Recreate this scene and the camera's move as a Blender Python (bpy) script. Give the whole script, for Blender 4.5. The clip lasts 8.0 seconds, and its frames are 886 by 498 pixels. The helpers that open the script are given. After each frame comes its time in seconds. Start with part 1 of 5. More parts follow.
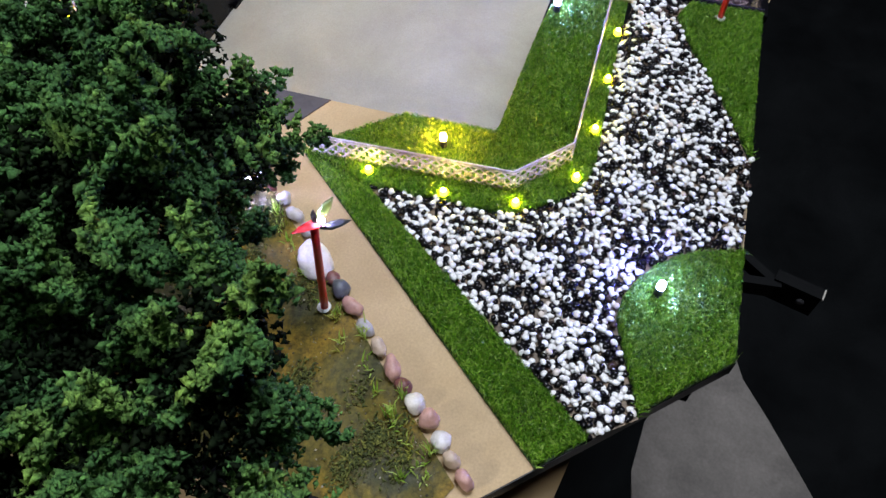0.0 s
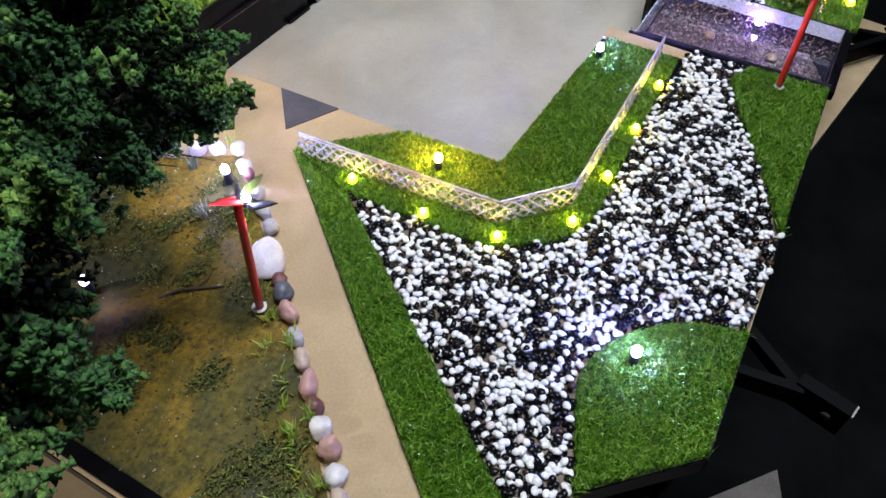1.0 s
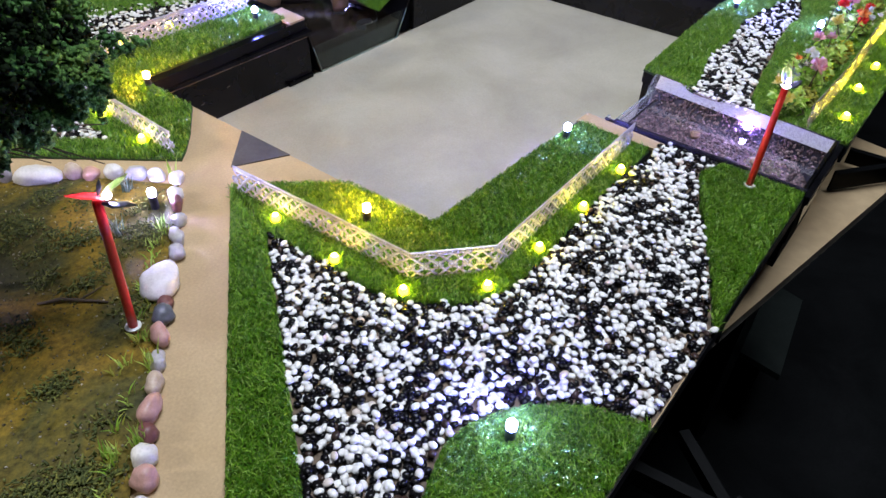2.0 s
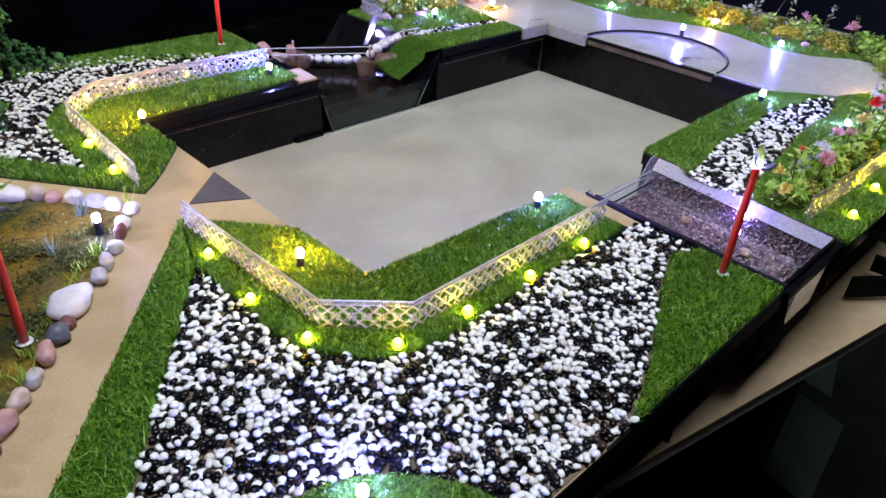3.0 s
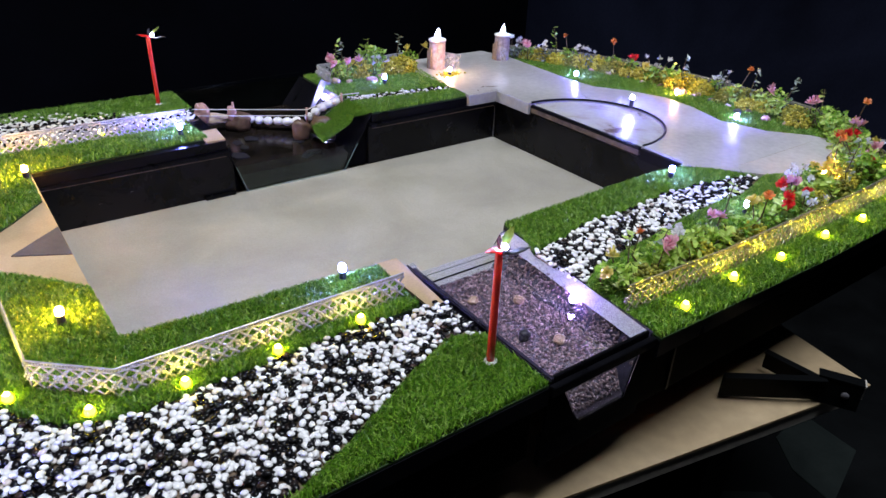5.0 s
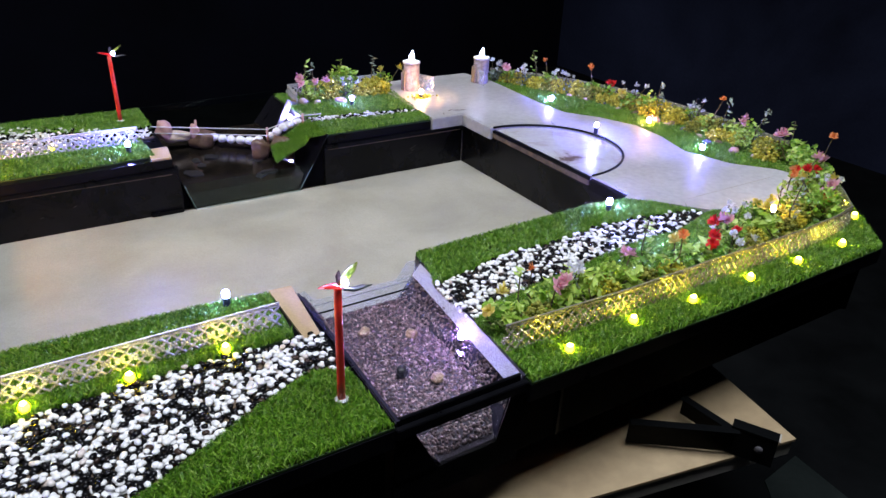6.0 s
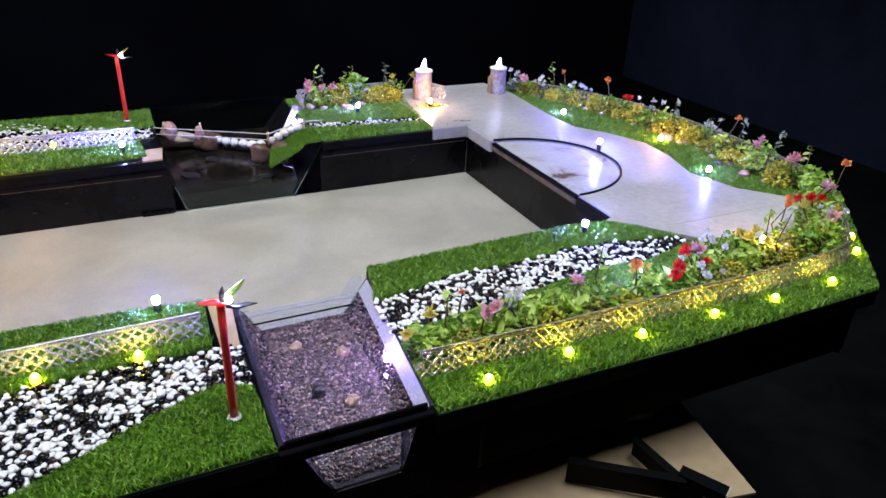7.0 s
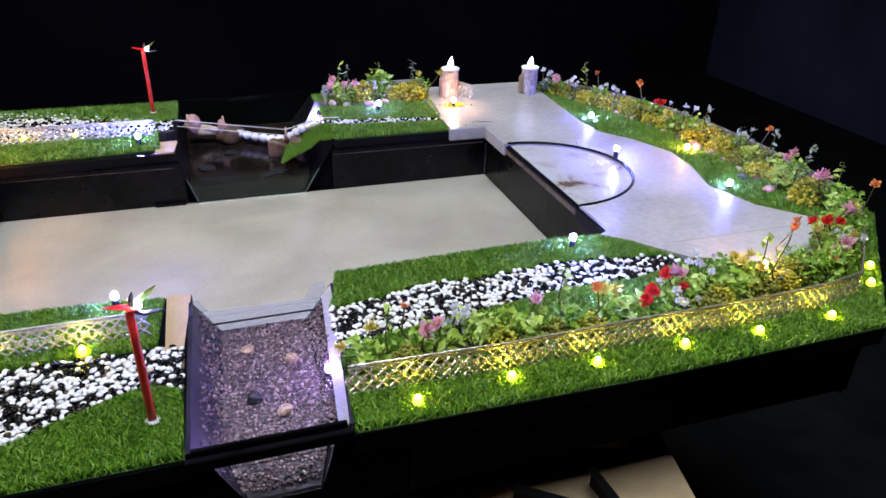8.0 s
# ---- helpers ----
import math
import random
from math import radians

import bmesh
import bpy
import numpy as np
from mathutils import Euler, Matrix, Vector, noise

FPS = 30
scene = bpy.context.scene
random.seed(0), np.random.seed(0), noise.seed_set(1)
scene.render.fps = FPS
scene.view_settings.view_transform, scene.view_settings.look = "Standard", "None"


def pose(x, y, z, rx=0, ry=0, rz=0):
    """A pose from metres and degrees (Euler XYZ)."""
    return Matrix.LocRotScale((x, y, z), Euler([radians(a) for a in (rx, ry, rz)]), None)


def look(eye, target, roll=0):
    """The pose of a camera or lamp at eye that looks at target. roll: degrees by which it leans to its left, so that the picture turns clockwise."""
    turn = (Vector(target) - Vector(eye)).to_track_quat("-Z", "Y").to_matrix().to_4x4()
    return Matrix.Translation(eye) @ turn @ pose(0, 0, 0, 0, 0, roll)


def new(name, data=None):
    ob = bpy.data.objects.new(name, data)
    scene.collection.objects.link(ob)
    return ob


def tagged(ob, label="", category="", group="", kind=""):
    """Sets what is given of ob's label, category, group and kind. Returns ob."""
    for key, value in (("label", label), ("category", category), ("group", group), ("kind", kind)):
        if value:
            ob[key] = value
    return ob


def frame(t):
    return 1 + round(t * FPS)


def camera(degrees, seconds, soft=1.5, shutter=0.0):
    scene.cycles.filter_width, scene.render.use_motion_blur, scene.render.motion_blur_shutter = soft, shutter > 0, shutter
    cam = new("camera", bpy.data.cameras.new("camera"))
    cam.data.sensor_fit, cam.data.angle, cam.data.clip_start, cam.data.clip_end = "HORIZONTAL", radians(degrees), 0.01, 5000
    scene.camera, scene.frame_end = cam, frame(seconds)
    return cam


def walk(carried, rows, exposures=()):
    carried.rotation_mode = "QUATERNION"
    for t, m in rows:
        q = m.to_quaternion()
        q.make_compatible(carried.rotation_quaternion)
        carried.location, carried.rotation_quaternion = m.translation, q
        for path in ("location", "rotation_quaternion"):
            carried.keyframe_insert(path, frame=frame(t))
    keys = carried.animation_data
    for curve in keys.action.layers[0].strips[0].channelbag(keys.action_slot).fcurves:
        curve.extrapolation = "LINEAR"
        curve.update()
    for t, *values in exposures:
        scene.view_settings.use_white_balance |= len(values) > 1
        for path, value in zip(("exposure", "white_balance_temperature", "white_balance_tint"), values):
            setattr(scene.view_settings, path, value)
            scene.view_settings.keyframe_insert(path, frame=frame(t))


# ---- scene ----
cam = camera(64.3, 8.0)
PATH = [
    (0, (-0.375, 0.136, 0.48), (0.711, 0.5, -1.16), -1.7),
    (0.5, (-0.359, 0.093, 0.441), (0.769, 0.606, -1.129), -1.0),
    (1, (-0.337, 0.051, 0.406), (0.816, 0.705, -1.091), -0.4),
    (1.5, (-0.315, -0.001, 0.376), (0.899, 0.79, -1.004), 0.6),
    (2, (-0.282, -0.046, 0.352), (0.967, 0.863, -0.919), 2.5),
    (2.2, (-0.266, -0.063, 0.346), (0.993, 0.908, -0.868), 2.8),
    (3.3, (-0.174, -0.148, 0.317), (1.015, 1.066, -0.738), 3.6),
    (3.5, (-0.155, -0.165, 0.318), (1.021, 1.074, -0.722), 3.1),
    (4, (-0.101, -0.2, 0.323), (1.04, 1.095, -0.687), 2.1),
    (4.5, (-0.045, -0.24, 0.33), (1.052, 1.113, -0.652), 2.1),
    (6, (0.147, -0.34, 0.347), (1.107, 1.152, -0.574), 2.4),
    (6.5, (0.207, -0.363, 0.351), (1.095, 1.177, -0.565), 2.3),
    (7, (0.267, -0.375, 0.352), (1.056, 1.219, -0.564), 2.4),
    (7.5, (0.321, -0.384, 0.355), (1.002, 1.249, -0.578), 2.4),
    (8, (0.382, -0.392, 0.362), (0.954, 1.276, -0.582), 1.8),
]
walk(cam, [(t, look(eye, target, roll)) for t, eye, target, roll in PATH],
     exposures=[(0, 0.0), (2.2, 0.0), (3.3, -0.1), (4.7, -0.08), (6, 0.06), (8, 0.1)])

# ---- world and large lights ----
world = bpy.data.worlds.new("room_dark")
scene.world = world
world.use_nodes = True
world.node_tree.nodes["Background"].inputs[0].default_value = (0.5, 0.55, 0.7, 1)
world.node_tree.nodes["Background"].inputs[1].default_value = 0.02


def area_lamp(name, place, target, size, power, colour):
    data = bpy.data.lights.new(name, "AREA")
    data.shape, data.size, data.energy, data.color = "DISK", size, power, colour
    ob = new(name, data)
    ob.matrix_world = look(place, target)
    return ob


area_lamp("ceiling_lamp_light", (0.38, -0.02, 2.10), (0.42, 0.36, 0.0), 1.1, 64.0, (0.825, 0.88, 1.0))
area_lamp("side_lamp_light", (-1.45, 1.35, 0.95), (0.10, 0.40, 0.0), 0.22, 22.0, (1.0, 0.97, 0.93))


# ---- materials ----
def material(name):
    m = bpy.data.materials.new(name)
    m.use_nodes = True
    return m, m.node_tree, m.node_tree.nodes["Principled BSDF"]


def ramp(tree, source, stops):
    node = tree.nodes.new("ShaderNodeValToRGB")
    els = node.color_ramp.elements
    while len(els) < len(stops):
        els.new(0.5)
    for el, (at, col) in zip(els, stops):
        el.position, el.color = at, (*col, 1)
    tree.links.new(source, node.inputs[0])
    return node.outputs[0]


def noise_tex(tree, scale, detail=4.0, rough=0.55, distortion=0.0):
    co = tree.nodes.new("ShaderNodeTexCoord")
    n = tree.nodes.new("ShaderNodeTexNoise")
    n.inputs["Scale"].default_value, n.inputs["Detail"].default_value = scale, detail
    n.inputs["Roughness"].default_value, n.inputs["Distortion"].default_value = rough, distortion
    tree.links.new(co.outputs["Object"], n.inputs["Vector"])
    return n.outputs["Fac"]


def mixed(tree, a, b, fac=0.5, mode="MULTIPLY"):
    node = tree.nodes.new("ShaderNodeMix")
    node.data_type, node.blend_type = "RGBA", mode
    node.inputs[0].default_value = fac
    tree.links.new(a, node.inputs[6])
    tree.links.new(b, node.inputs[7])
    return node.outputs[2]


def bumped(tree, bsdf, height, strength, distance):
    node = tree.nodes.new("ShaderNodeBump")
    node.inputs["Strength"].default_value, node.inputs["Distance"].default_value = strength, distance
    tree.links.new(height, node.inputs["Height"])
    tree.links.new(node.outputs[0], bsdf.inputs["Normal"])


def surface(name, dark, light, scale, rough, fine=0.0, metal=0.0, bump=0.2, coat=0.0, rough_var=0.0, gloss=0.5):
    """A worn surface: colour from two noises, fine relief."""
    m, tree, b = material(name)
    n1 = noise_tex(tree, scale, 5, 0.6, 0.4)
    col = ramp(tree, n1, [(0.3, dark), (0.7, light)])
    n2 = noise_tex(tree, fine or scale * 12, 3)
    col2 = ramp(tree, n2, [(0.25, (0.78, 0.78, 0.78)), (0.75, (1, 1, 1))])
    tree.links.new(mixed(tree, col, col2, 1.0), b.inputs["Base Color"])
    b.inputs["Roughness"].default_value, b.inputs["Metallic"].default_value = rough, metal
    b.inputs["Coat Weight"].default_value = coat
    if rough_var:
        r = ramp(tree, n1, [(0.2, (rough - rough_var,) * 3), (0.8, (rough + rough_var,) * 3)])
        tree.links.new(r, b.inputs["Roughness"])
    b.inputs["Specular IOR Level"].default_value = gloss
    bumped(tree, b, n2, bump, 0.0006)
    return m


def island_random(tree):
    g = tree.nodes.new("ShaderNodeNewGeometry")
    return g.outputs["Random Per Island"]


def object_random(tree):
    g = tree.nodes.new("ShaderNodeObjectInfo")
    return g.outputs["Random"]


def varied(name, stops, rough, by_object=False, grain=600.0, transmit=0.0, gloss=0.5):
    """Pieces that differ one by one; thin leaves and petals let light through."""
    m, tree, b = material(name)
    col = ramp(tree, object_random(tree) if by_object else island_random(tree), stops)
    n = ramp(tree, noise_tex(tree, grain, 3), [(0.3, (0.8, 0.8, 0.8)), (0.7, (1, 1, 1))])
    tree.links.new(mixed(tree, col, n, 1.0), b.inputs["Base Color"])
    b.inputs["Roughness"].default_value = rough
    b.inputs["Specular IOR Level"].default_value = gloss
    if transmit:
        thin = tree.nodes.new("ShaderNodeBsdfTranslucent")
        tree.links.new(b.inputs["Base Color"].links[0].from_socket, thin.inputs[0])
        both = tree.nodes.new("ShaderNodeMixShader")
        both.inputs[0].default_value = transmit
        tree.links.new(b.outputs[0], both.inputs[1])
        tree.links.new(thin.outputs[0], both.inputs[2])
        tree.links.new(both.outputs[0], tree.nodes["Material Output"].inputs[0])
    return m


def glow(name, colour, strength):
    m, tree, b = material(name)
    b.inputs["Base Color"].default_value = (*colour, 1)
    b.inputs["Emission Color"].default_value = (*colour, 1)
    b.inputs["Emission Strength"].default_value = strength
    return m


def clear(name, colour, ior, rough=0.02):
    m, tree, b = material(name)
    b.inputs["Base Color"].default_value = (*colour, 1)
    b.inputs["Transmission Weight"].default_value = 1.0
    b.inputs["IOR"].default_value, b.inputs["Roughness"].default_value = ior, rough
    return m


def frosted(name, colour, see):
    """Scuffed pane: part clear, part pale haze."""
    m = clear(name, colour, 1.12, 0.12)
    m.node_tree.nodes["Principled BSDF"].inputs["Transmission Weight"].default_value = see
    return m


M_TABLE = surface("table_laminate", (0.34, 0.245, 0.135), (0.45, 0.34, 0.20), 5.0, 0.45, 60, bump=0.05)
M_PITFLOOR = surface("smooth_laminate", (0.325, 0.305, 0.240), (0.475, 0.450, 0.372), 7.5, 0.5, 700, bump=0.04, rough_var=0.1)
M_TABLE_EDGE = surface("table_edge", (0.36, 0.33, 0.28), (0.46, 0.43, 0.37), 8.0, 0.6, 90)
M_MDF = surface("fibreboard", (0.42, 0.295, 0.155), (0.54, 0.395, 0.225), 14.0, 0.7, 500, bump=0.3)
M_PLY_EDGE = surface("plywood_edge", (0.22, 0.15, 0.09), (0.38, 0.29, 0.19), 40.0, 0.75, 300)
M_BLACK = surface("black_paint", (0.0018, 0.0018, 0.0024), (0.005, 0.005, 0.007), 18.0, 0.34, 240, bump=0.25, rough_var=0.14, gloss=0.12)
M_DUSTY = surface("dusty_black_paint", (0.0005, 0.0005, 0.0008), (0.011, 0.011, 0.011), 14.0, 0.26, 60, bump=0.3, rough_var=0.14, gloss=0.16)
M_MATT = surface("matt_black_steel", (0.0012, 0.0012, 0.0014), (0.006, 0.006, 0.007), 30.0, 0.75, 200, gloss=0.04)
M_LILAC = surface("frosted_panel", (0.11, 0.105, 0.15), (0.17, 0.165, 0.23), 60.0, 0.4, 300)
M_GREYPAINT = surface("grey_paint", (0.06, 0.055, 0.06), (0.10, 0.095, 0.105), 30.0, 0.6, 300)
M_WORN = surface("worn_paint", (0.03, 0.03, 0.028), (0.20, 0.19, 0.17), 160.0, 0.6, 500)
M_SIDE = surface("smoky_panel", (0.018, 0.016, 0.028), (0.045, 0.040, 0.065), 30.0, 0.25, 300)
M_BAY_EDGE = surface("stained_plywood", (0.045, 0.030, 0.020), (0.17, 0.125, 0.08), 60.0, 0.7, 300)
M_ROAD = surface("polished_board", (0.36, 0.35, 0.35), (0.52, 0.51, 0.51), 9.0, 0.34, 120, bump=0.02, rough_var=0.07, gloss=0.24)


def stained_material():
    """Pale board with a few brown glue stains and thin dark scratches."""
    m, tree, b = material("stained_board")
    a = ramp(tree, noise_tex(tree, 15, 5, 0.62, 0.6), [(0.33, (0.13, 0.09, 0.07)), (0.40, (0.40, 0.37, 0.35)), (0.47, (0.48, 0.47, 0.47)), (0.75, (0.54, 0.53, 0.53))])
    g = ramp(tree, noise_tex(tree, 120, 4, 0.6), [(0.3, (0.88, 0.88, 0.88)), (0.7, (1, 1, 1))])
    tree.links.new(mixed(tree, a, g, 1.0), b.inputs["Base Color"])
    b.inputs["Roughness"].default_value = 0.25
    return m


M_STAINED = stained_material()
M_SOIL = surface("glue_and_soil", (0.03, 0.021, 0.013), (0.24, 0.165, 0.10), 90.0, 0.6, 400)
M_GRASS = varied("turf_blade", [(0.0, (0.028, 0.096, 0.005)), (0.5, (0.104, 0.272, 0.013)), (0.8, (0.23, 0.43, 0.030)), (1.0, (0.37, 0.54, 0.13))], 0.40, grain=40, gloss=0.40)
M_GRASS_BASE = surface("turf_backing", (0.012, 0.035, 0.006), (0.03, 0.075, 0.01), 80.0, 0.8, 500)
M_WHITE_PEBBLE = varied("white_pebble", [(0.0, (0.84, 0.83, 0.82)), (0.6, (0.91, 0.91, 0.90)), (0.93, (0.86, 0.84, 0.82)), (1.0, (0.66, 0.54, 0.46))], 0.35, grain=60)
M_BLACK_PEBBLE = varied("black_pebble", [(0.0, (0.004, 0.004, 0.005)), (0.90, (0.008, 0.007, 0.008)), (1.0, (0.06, 0.036, 0.028))], 0.24, grain=300, gloss=0.22)
# silver lace plastic; the yellow lamps' gold light is mixed into its colour
M_CHROME = surface("gold_lit_plastic", (0.58, 0.55, 0.47), (0.90, 0.86, 0.76), 260.0, 0.19, 900, metal=0.72, bump=0.4)
M_SILVER = surface("silver_plastic", (0.50, 0.50, 0.55), (0.72, 0.72, 0.77), 160.0, 0.24, 700, metal=0.35, bump=0.4)
M_RED = surface("red_plastic", (0.74, 0.028, 0.018), (0.85, 0.05, 0.03), 40.0, 0.32, 300, bump=0.1)
M_WHITE = surface("white_plastic", (0.70, 0.69, 0.67), (0.82, 0.81, 0.80), 60.0, 0.45, 300)
M_LEAF_G = surface("painted_leaf_green", (0.10, 0.22, 0.03), (0.45, 0.48, 0.08), 60.0, 0.35, 300)
M_LEAF_D = surface("painted_leaf_grey", (0.03, 0.035, 0.03), (0.12, 0.13, 0.12), 60.0, 0.3, 300)
# black sockets coloured dark blue to carry the glow of their LEDs
M_SOCKET = surface("blue_lit_socket", (0.010, 0.010, 0.035), (0.035, 0.035, 0.10), 60.0, 0.35, 300)
G_WHITE = glow("white_led", (0.16, 0.19, 1.0), 1800.0)
G_COOL = glow("blue_white_led", (0.46, 0.44, 1.0), 1000.0)
G_DIM = glow("dim_blue_led", (0.46, 0.44, 1.0), 110.0)
G_VIOLET = glow("violet_white_led", (0.38, 0.25, 1.0), 1350.0)
G_WARM = glow("warm_led", (1.0, 0.40, 0.05), 1600.0)
G_PEACH = glow("peach_led", (1.0, 0.50, 0.20), 750.0)
G_YELLOW = glow("yellow_led", (1.0, 0.80, 0.0065), 54.0)
G_YELLOW_TIP = glow("yellow_led_tip", (1.0, 0.82, 0.12), 300.0)
G_FLAME = glow("candle_flame", (0.50, 0.60, 1.0), 60.0)
M_GLASS = clear("pond_glass", (0.93, 0.97, 0.97), 1.45)
M_THIN_GLASS = clear("dark_pond_glass", (0.80, 0.92, 0.90), 1.18)
M_FROST = frosted("frosted_glass", (0.80, 0.86, 0.88), 0.93)
M_WATER = clear("pond_water", (0.92, 0.93, 0.97), 1.33)
M_GRANITE = surface("speckled_edge", (0.14, 0.14, 0.17), (0.60, 0.60, 0.66), 900.0, 0.55, 1600, bump=0.5)
M_GRAVEL = varied("tank_gravel", [(0.0, (0.020, 0.010, 0.013)), (0.4, (0.075, 0.042, 0.048)), (0.8, (0.145, 0.088, 0.092)), (1.0, (0.27, 0.19, 0.19))], 0.5)
# wet gravel tinted purple in place of the violet LED shining through it
M_GRAVEL_BED = surface("violet_lit_gravel_bed", (0.014, 0.010, 0.017), (0.055, 0.038, 0.056), 260.0, 0.5, 700, bump=1.0)
# wall and ceiling colour that holds the darkness of the room
M_SURROUND = surface("unlit_surround", (0.0006, 0.0006, 0.0015), (0.005, 0.006, 0.014), 0.6, 0.9, 60, gloss=0.1)
M_NAVY = surface("navy_cloth", (0.002, 0.0025, 0.006), (0.030, 0.037, 0.080), 0.5, 0.9, 60, gloss=0.1)
# carpet made near black: the floor's lack of light is in its colour
M_CARPET = surface("unlit_carpet", (0.003, 0.0034, 0.0036), (0.009, 0.010, 0.0105), 5.0, 0.95, 160, bump=0.6, gloss=0.05)
M_BARK = surface("bark", (0.03, 0.02, 0.012), (0.10, 0.07, 0.045), 60.0, 0.85, 300, bump=0.8)


def foliage_material():
    """Dyed sponge: dark green with patches of yellower green, pitted."""
    m, tree, b = material("tree_foliage")
    a = ramp(tree, noise_tex(tree, 16, 3, 0.6, 0.5), [(0.32, (0.034, 0.095, 0.030)), (0.52, (0.080, 0.205, 0.055)), (0.70, (0.22, 0.38, 0.075))])
    r = ramp(tree, island_random(tree), [(0.0, (0.55, 0.6, 0.6)), (0.6, (0.9, 0.9, 0.9)), (1.0, (1.4, 1.35, 1.2))])
    g = ramp(tree, noise_tex(tree, 900, 3, 0.7), [(0.35, (0.45, 0.45, 0.45)), (0.65, (1.1, 1.1, 1.1))])
    tree.links.new(mixed(tree, mixed(tree, a, r, 1.0), g, 1.0), b.inputs["Base Color"])
    b.inputs["Roughness"].default_value = 0.9
    b.inputs["Specular IOR Level"].default_value = 0.2
    bumped(tree, b, noise_tex(tree, 700, 3, 0.7), 1.0, 0.0008)
    return m


M_FOLIAGE = foliage_material()
# near-black filling colour that stands for the shade deep in the crown
M_INNER = surface("crown_shade", (0.003, 0.006, 0.003), (0.010, 0.018, 0.007), 90.0, 0.95, 600, gloss=0.05)
M_DARKBED = surface("dark_slate_bed", (0.003, 0.003, 0.003), (0.022, 0.016, 0.011), 28.0, 0.16, 300, bump=0.12, rough_var=0.08)
M_ROPE = surface("white_cord", (0.66, 0.64, 0.60), (0.80, 0.78, 0.76), 90.0, 0.7, 600)


def mud_material():
    """Resin-covered pond bed: brown algae, green patches, dark water, grit."""
    m, tree, b = material("pond_bed")
    a = ramp(tree, noise_tex(tree, 9, 6, 0.62, 0.8), [(0.32, (0.030, 0.034, 0.024)), (0.42, (0.060, 0.060, 0.016)), (0.52, (0.13, 0.098, 0.012)), (0.62, (0.24, 0.150, 0.016)), (0.70, (0.10, 0.095, 0.018)), (0.78, (0.17, 0.15, 0.085))])
    g = ramp(tree, noise_tex(tree, 240, 4, 0.7), [(0.32, (0.35, 0.35, 0.33)), (0.55, (0.9, 0.9, 0.9)), (0.72, (1.35, 1.3, 1.2))])
    tree.links.new(mixed(tree, a, g, 1.0), b.inputs["Base Color"])
    r = ramp(tree, noise_tex(tree, 26, 4), [(0.30, (0.38, 0.38, 0.38)), (0.65, (0.8, 0.8, 0.8))])
    b.inputs["Specular IOR Level"].default_value = 0.25
    tree.links.new(r, b.inputs["Roughness"])
    bumped(tree, b, noise_tex(tree, 130, 5, 0.7), 0.8, 0.0015)
    return m


M_MUD = mud_material()
M_GRIT = varied("pond_grit", [(0, (0.02, 0.016, 0.01)), (0.6, (0.10, 0.085, 0.05)), (1, (0.42, 0.38, 0.30))], 0.7)
STONE_COLOURS = {
    "white": ((0.62, 0.58, 0.55), (0.80, 0.77, 0.74)),
    "pink": ((0.42, 0.22, 0.18), (0.62, 0.38, 0.33)),
    "tan": ((0.45, 0.33, 0.24), (0.62, 0.50, 0.40)),
    "maroon": ((0.10, 0.03, 0.03), (0.22, 0.09, 0.08)),
    "slate": ((0.06, 0.065, 0.075), (0.14, 0.15, 0.17)),
    "grey": ((0.36, 0.34, 0.35), (0.55, 0.53, 0.55)),
    "brown": ((0.07, 0.038, 0.022), (0.19, 0.115, 0.07)),
    "ochre": ((0.16, 0.10, 0.06), (0.28, 0.19, 0.12)),
    "black": ((0.008, 0.008, 0.01), (0.03, 0.03, 0.034)),
}
M_STONE = {k: surface(k + "_stone", a, c, 70.0, 0.42, 600, bump=0.35) for k, (a, c) in STONE_COLOURS.items()}
M_PLANT = {
    "green": varied("leaf_green", [(0, (0.10, 0.25, 0.018)), (0.6, (0.30, 0.53, 0.055)), (1, (0.58, 0.74, 0.20))], 0.35, transmit=0.35),
    "dusty": varied("leaf_dusty", [(0, (0.09, 0.14, 0.09)), (0.6, (0.20, 0.28, 0.20)), (1, (0.42, 0.48, 0.42))], 0.55, transmit=0.35),
    "yellow": varied("leaf_yellow", [(0, (0.32, 0.30, 0.02)), (0.6, (0.62, 0.56, 0.04)), (1, (0.80, 0.74, 0.12))], 0.6, transmit=0.35),
    "olive": varied("leaf_olive", [(0, (0.14, 0.16, 0.02)), (0.6, (0.32, 0.33, 0.04)), (1, (0.50, 0.50, 0.09))], 0.6, transmit=0.35),
    "lime": varied("leaf_lime", [(0, (0.32, 0.52, 0.05)), (1, (0.62, 0.78, 0.20))], 0.35, transmit=0.35),
    "moss": varied("pond_moss", [(0, (0.030, 0.046, 0.006)), (0.6, (0.080, 0.095, 0.014)), (1, (0.19, 0.19, 0.03))], 0.8),
    "stem": surface("plant_stem", (0.05, 0.05, 0.02), (0.14, 0.10, 0.05), 90.0, 0.7, 500),
    "red": varied("petal_red", [(0, (0.58, 0.010, 0.012)), (1, (0.84, 0.035, 0.03))], 0.5, transmit=0.35),
    "pink": varied("petal_pink", [(0, (0.74, 0.26, 0.36)), (1, (0.90, 0.58, 0.64))], 0.5, transmit=0.35),
    "orange": varied("petal_orange", [(0, (0.70, 0.16, 0.03)), (1, (0.85, 0.34, 0.10))], 0.5, transmit=0.35),
    "white": varied("petal_white", [(0, (0.66, 0.67, 0.70)), (1, (0.82, 0.82, 0.84))], 0.5, transmit=0.35),
    "butter": varied("petal_yellow", [(0, (0.62, 0.50, 0.04)), (1, (0.78, 0.70, 0.20))], 0.5, transmit=0.35),
}


